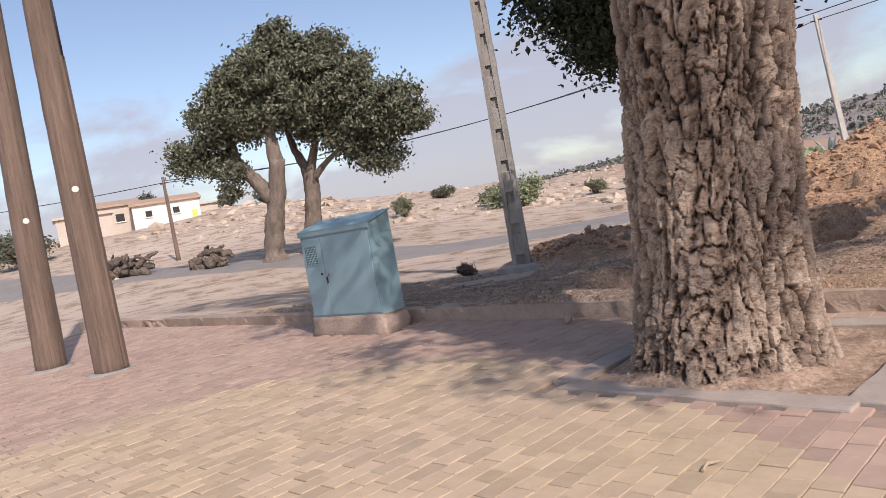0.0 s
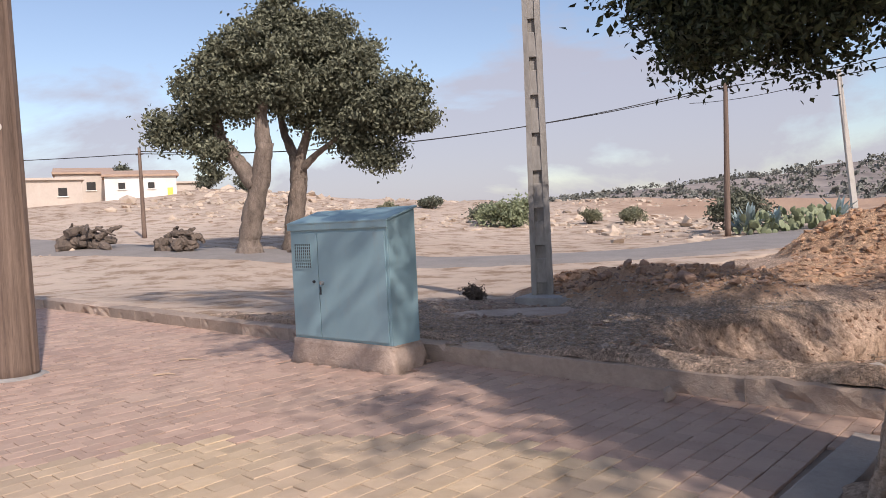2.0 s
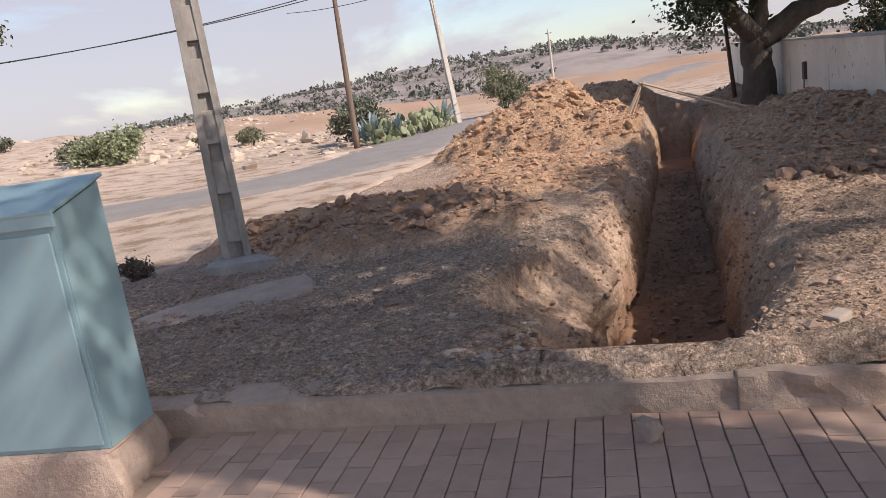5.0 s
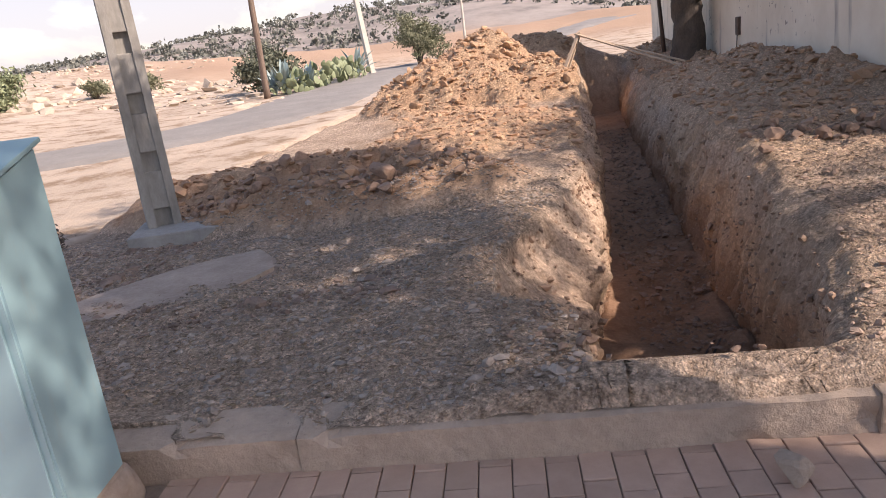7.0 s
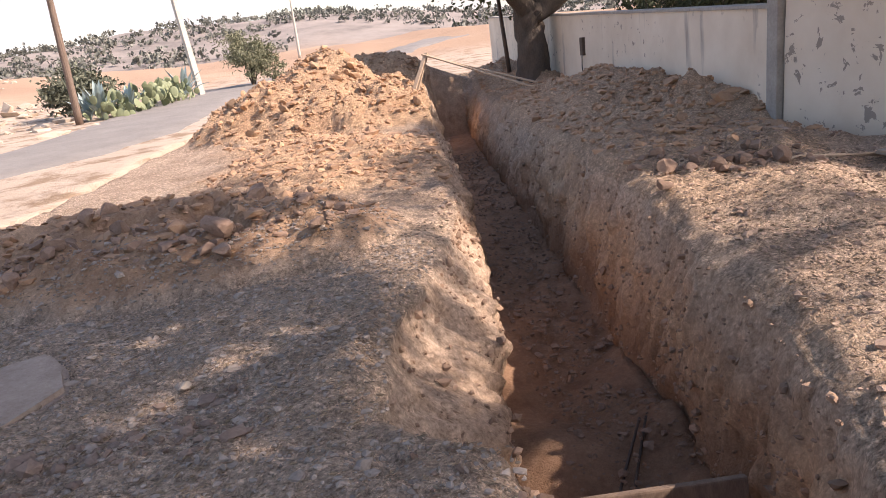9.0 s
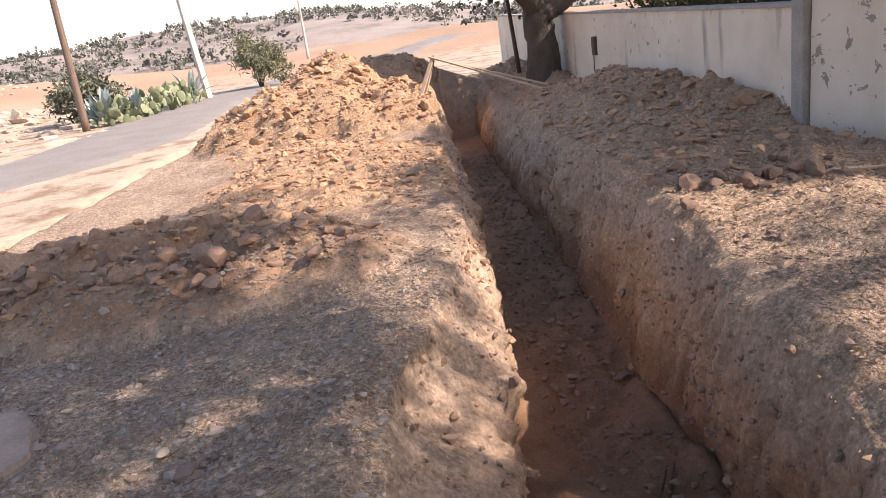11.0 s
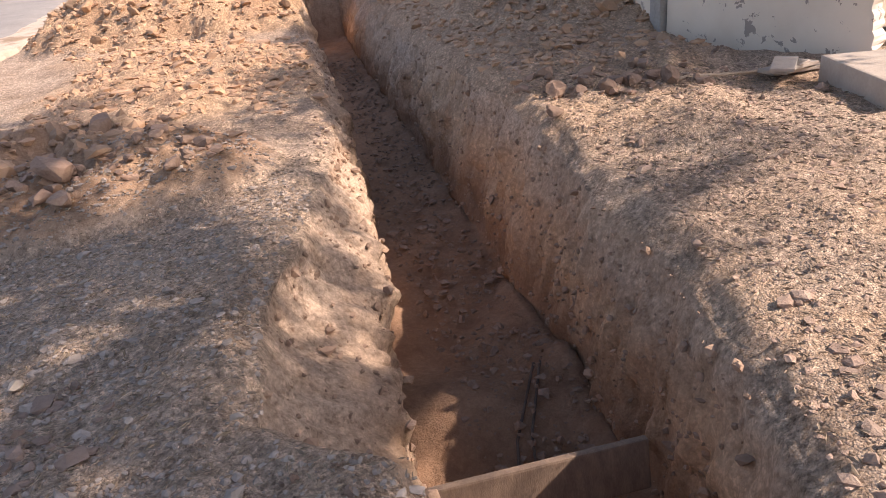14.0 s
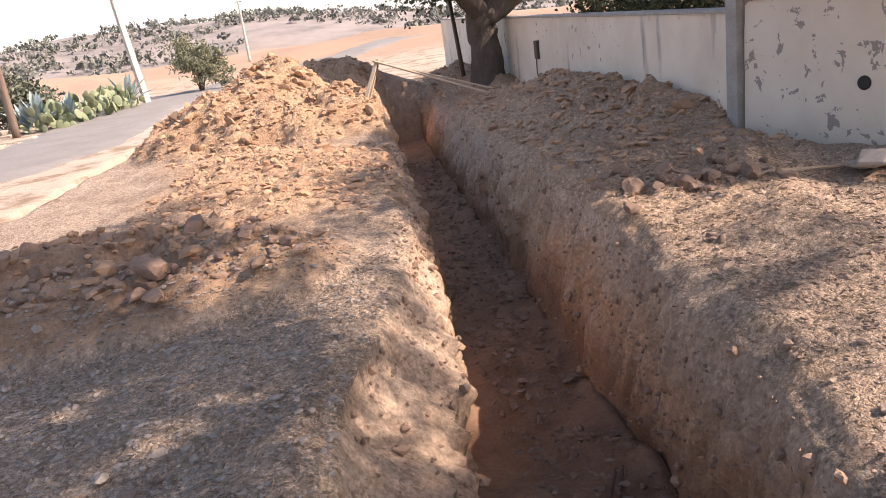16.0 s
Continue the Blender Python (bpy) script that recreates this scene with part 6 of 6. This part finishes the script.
# white stone and a buried brick on the earth
for name, label, x, y, w, d, h_, rz in (("brick", "pale broken brick lying on the earth", 2.54, 7.36, 0.125, 0.085, 0.05, 35),):
    bm = bm_box(w, d, h_, None, 0.012)
    ob = part(name, bm, M_edging)
    ob.matrix_basis = pose(x, y, yard_z(x, y) - 0.005, 4, -6, rz)
    tagged(ob, label, "brick")
bm = stone(rng, 0.058, 0.6)
ob = part("stone", bm, M_sandstone)
ob.matrix_basis = pose(-0.16, 9.55, yard_z(-0.16, 9.55) + 0.02)
tagged(ob, "pale angular stone on the grey earth", "stone")
bm = stone(rng, 0.085, 1.0)
ob = part("stone", bm, M_kerb)
ob.matrix_basis = pose(1.40, 6.60, 0.06, 8, 0, 40)
tagged(ob, "upright fist-sized stone against the kerb", "stone")

# ---- concrete cover and boards by the wall ----
cover = empty("concrete_cover", 6.55, 9.7, 0.05, -28)
tagged(cover, "thick pale concrete cover slab on the yard", "concrete slab")
bm = bm_box(1.5, 1.15, 0.24, None, 0.02)
part("cover_slab", bm, M_edging, cover)
stick = part("iron_bar", bm_box(0.9, 0.03, 0.03, None, 0.008), M_iron)
stick.matrix_basis = pose(5.75, 9.05, yard_z(5.75, 9.05) + 0.01, 0, 0, 6)
tagged(stick, "dark iron bar lying on the earth", "bar")
for k in range(5):
    bm = bm_box(0.62, 0.20, 0.03, None, 0.006)
    ob = part("board", bm, M_edging)
    x, y = 6.35 - 0.1 * k, 10.95 - 0.05 * k
    ob.matrix_basis = pose(x, y, yard_z(x, y) + 0.004 + 0.032 * k, 0, 2, -20 + 14 * k)
    tagged(ob, "pale broken board in a loose stack by the wall", "board", "boards by the wall")
# thin pale lath on the earth by the wall
vv, ff = tube([(4.55, 11.05, 0), (5.1, 11.05, 0), (5.7, 11.1, 0), (6.3, 11.2, 0)], [0.02] * 4, 6)
vv = [(x, y, z + yard_z(x, y) + 0.005) for x, y, z in vv]
ob = mesh_object("timber_lath", vv, ff, M_plank)
tagged(ob, "thin pale lath lying in the shade of the wall", "lath")
# board across the near end of the trench floor
bm = bm_box(1.16, 0.045, 0.26, None, 0.012)
ob = part("plank", bm, M_oldplank)
ob.matrix_basis = pose(1.72, 8.46, -0.78, -10, 0, -14)
tagged(ob, "dusty plank wedged across the end of the trench", "plank")
for k in range(2):
    vv, ff = tube([(1.75 + 0.12 * k, 8.6, -1.05), (2.1 + 0.1 * k, 9.2, -1.06), (2.55 + 0.05 * k, 9.7, -0.98)], [0.009] * 3, 6)
    ob = mesh_object("wire", vv, ff, M_iron)
    tagged(ob, "dark wire lying in the trench", "wire", "wires in the trench")
# leaning dark post beside the shaded oak
vv, ff = tube([(8.15, 24.6, 0.0), (8.0, 24.7, 2.6)], [0.06, 0.05], 8)
ob = mesh_object("iron_post", vv, ff, M_iron, None, "", True)
tagged(ob, "dark leaning post beside the oak", "post")

# sticks on the paving
for x, y, ln, rz in ((-3.45, 6.35, 0.26, 20), (-3.0, 5.75, 0.2, 35), (3.55, 3.35, 0.12, 70)):
    vv, ff = tube([(0, 0, 0.008), (ln * 0.5, 0.02, 0.014), (ln, 0, 0.008)], [0.008, 0.009, 0.004], 6)
    ob = mesh_object("twig", vv, ff, M_plank)
    ob.matrix_basis = pose(x, y, 0.002, 0, 0, rz)
    tagged(ob, "pale dry twig on the paving", "twig", "twigs on the paving")

# ---- paving ----
YELLOW = [(-2.2, -3), (-1.7, 2.5), (-1.6, 3.6), (-1.0, 4.6), (-0.3, 5.05), (0.6, 5.45), (1.6, 5.3), (2.3, 4.75), (3.3, 4.25), (3.75, 3.8), (4.2, 3.3), (5.2, 2.0), (6, -3)]


def is_yellow(x, y):
    inside, m = False, len(YELLOW)
    for k in range(m):
        (x0, y0), (x1, y1) = YELLOW[k], YELLOW[(k + 1) % m]
        if (y0 > y) != (y1 > y) and x < (x1 - x0) * (y - y0) / (y1 - y0) + x0:
            inside = not inside
    return inside


bed_v, bed_f = [], []
for i in range(-44, 40):
    for j in range(1, 45):
        c = kerb_point((i + 0.5) * 0.25, -(j - 0.5) * 0.25)
        if in_pit(c.x, c.y, -0.03):
            continue
        o = len(bed_v)
        for da, ds in ((0, 0), (1, 0), (1, -1), (0, -1)):
            p = kerb_point((i + da) * 0.25, -(j - 1) * 0.25 + ds * 0.25)
            bed_v.append((p.x, p.y, -0.017))
        bed_f.append((o, o + 3, o + 2, o + 1))
pavement = mesh_object("pavement", bed_v, bed_f, M_joint)
tagged(pavement, "interlocking red and yellow concrete pavers with sandy joints", "pavement", kind="structure")
GAP, WIDE = 0.005, 0.126


def paver_verts(w, d):
    lo, hi = [], []
    for sx_, sy_ in ((-1, -1), (1, -1), (1, 1), (-1, 1)):
        lo.append((sx_ * w / 2, sy_ * d / 2, -0.05))
        hi.append((sx_ * (w / 2 - 0.003), sy_ * (d / 2 - 0.003), 0.0))
    mid = [(x, y, -0.003) for x, y, _ in lo]
    return np.array(lo + mid + hi)


PF = [(8, 9, 10, 11)] + [(k, (k + 1) % 4, 4 + (k + 1) % 4, 4 + k) for k in range(4)] + [(4 + k, 4 + (k + 1) % 4, 8 + (k + 1) % 4, 8 + k) for k in range(4)]
PFA = np.array(PF)
shared = {}
for name, d in (("long", 0.210), ("short", 0.140)):
    for yel in (0, 1):
        me = bpy.data.meshes.new("paver")
        me.from_pydata([tuple(p) for p in paver_verts(WIDE - GAP, d - GAP).tolist()], [], PF)
        me.materials.append(M_paver)
        att = me.attributes.new("yellow", "FLOAT", "POINT")
        att.data.foreach_set("value", [float(yel)] * 12)
        shared[name, yel] = me
rng = np.random.default_rng(99)
rest_v, rest_f, rest_y = [], [], []
count = 0
rot = Matrix.Rotation(math.atan2(KDIR.y, KDIR.x), 3, "Z")
rot_np = np.array(rot)
for i in range(-88, 62):
    s_ = 0.03 + 0.06 * (i % 2) + rng.uniform(0, 0.02)
    k = i
    while s_ > -9.6:
        long_ = k % 2 == 0
        d = 0.210 if long_ else 0.140
        k += 1
        c = kerb_point((i + 0.5) * WIDE, s_ - d / 2)
        s_ -= d
        if in_pit(c.x, c.y) or (abs(c.x - CAB.x) < 0.72 and abs(c.y - CAB.y) < 0.26):
            continue
        yel = is_yellow(c.x + rng.normal() * 0.02, c.y + rng.normal() * 0.02)
        z = float(np.clip(rng.normal() * 0.0018, -0.004, 0.004)) + 0.005 * sfbm(c.x * 0.7, c.y * 0.7, 0, 2, 171)
        near = (2.1 < c.x < 3.9 and 3.5 < c.y < 4.35) or (0.4 < c.x < 2.4 and 5.85 < c.y < 6.9)
        if near and count < 300:
            ob = new("paver", shared["long" if long_ else "short", int(yel)])
            ob.parent = pavement
            ob.matrix_basis = pose(c.x, c.y, z, rng.normal() * 0.5, rng.normal() * 0.5, KROT + rng.normal() * 0.6)
            count += 1
            continue
        vv = paver_verts(WIDE - GAP, d - GAP) @ rot_np.T + [c.x, c.y, z]
        vv[8:, 2] += rng.normal(size=4) * 0.0012
        rest_f.append(PFA + 12 * len(rest_v))
        rest_v.append(vv)
        rest_y += [float(yel)] * 12
rest = mesh_object("pavers", np.concatenate(rest_v), np.concatenate(rest_f), M_paver, None, "", False, {"yellow": rest_y})
tagged(rest, "worn red and yellow concrete pavers laid in columns", "pavers", kind="stuff")
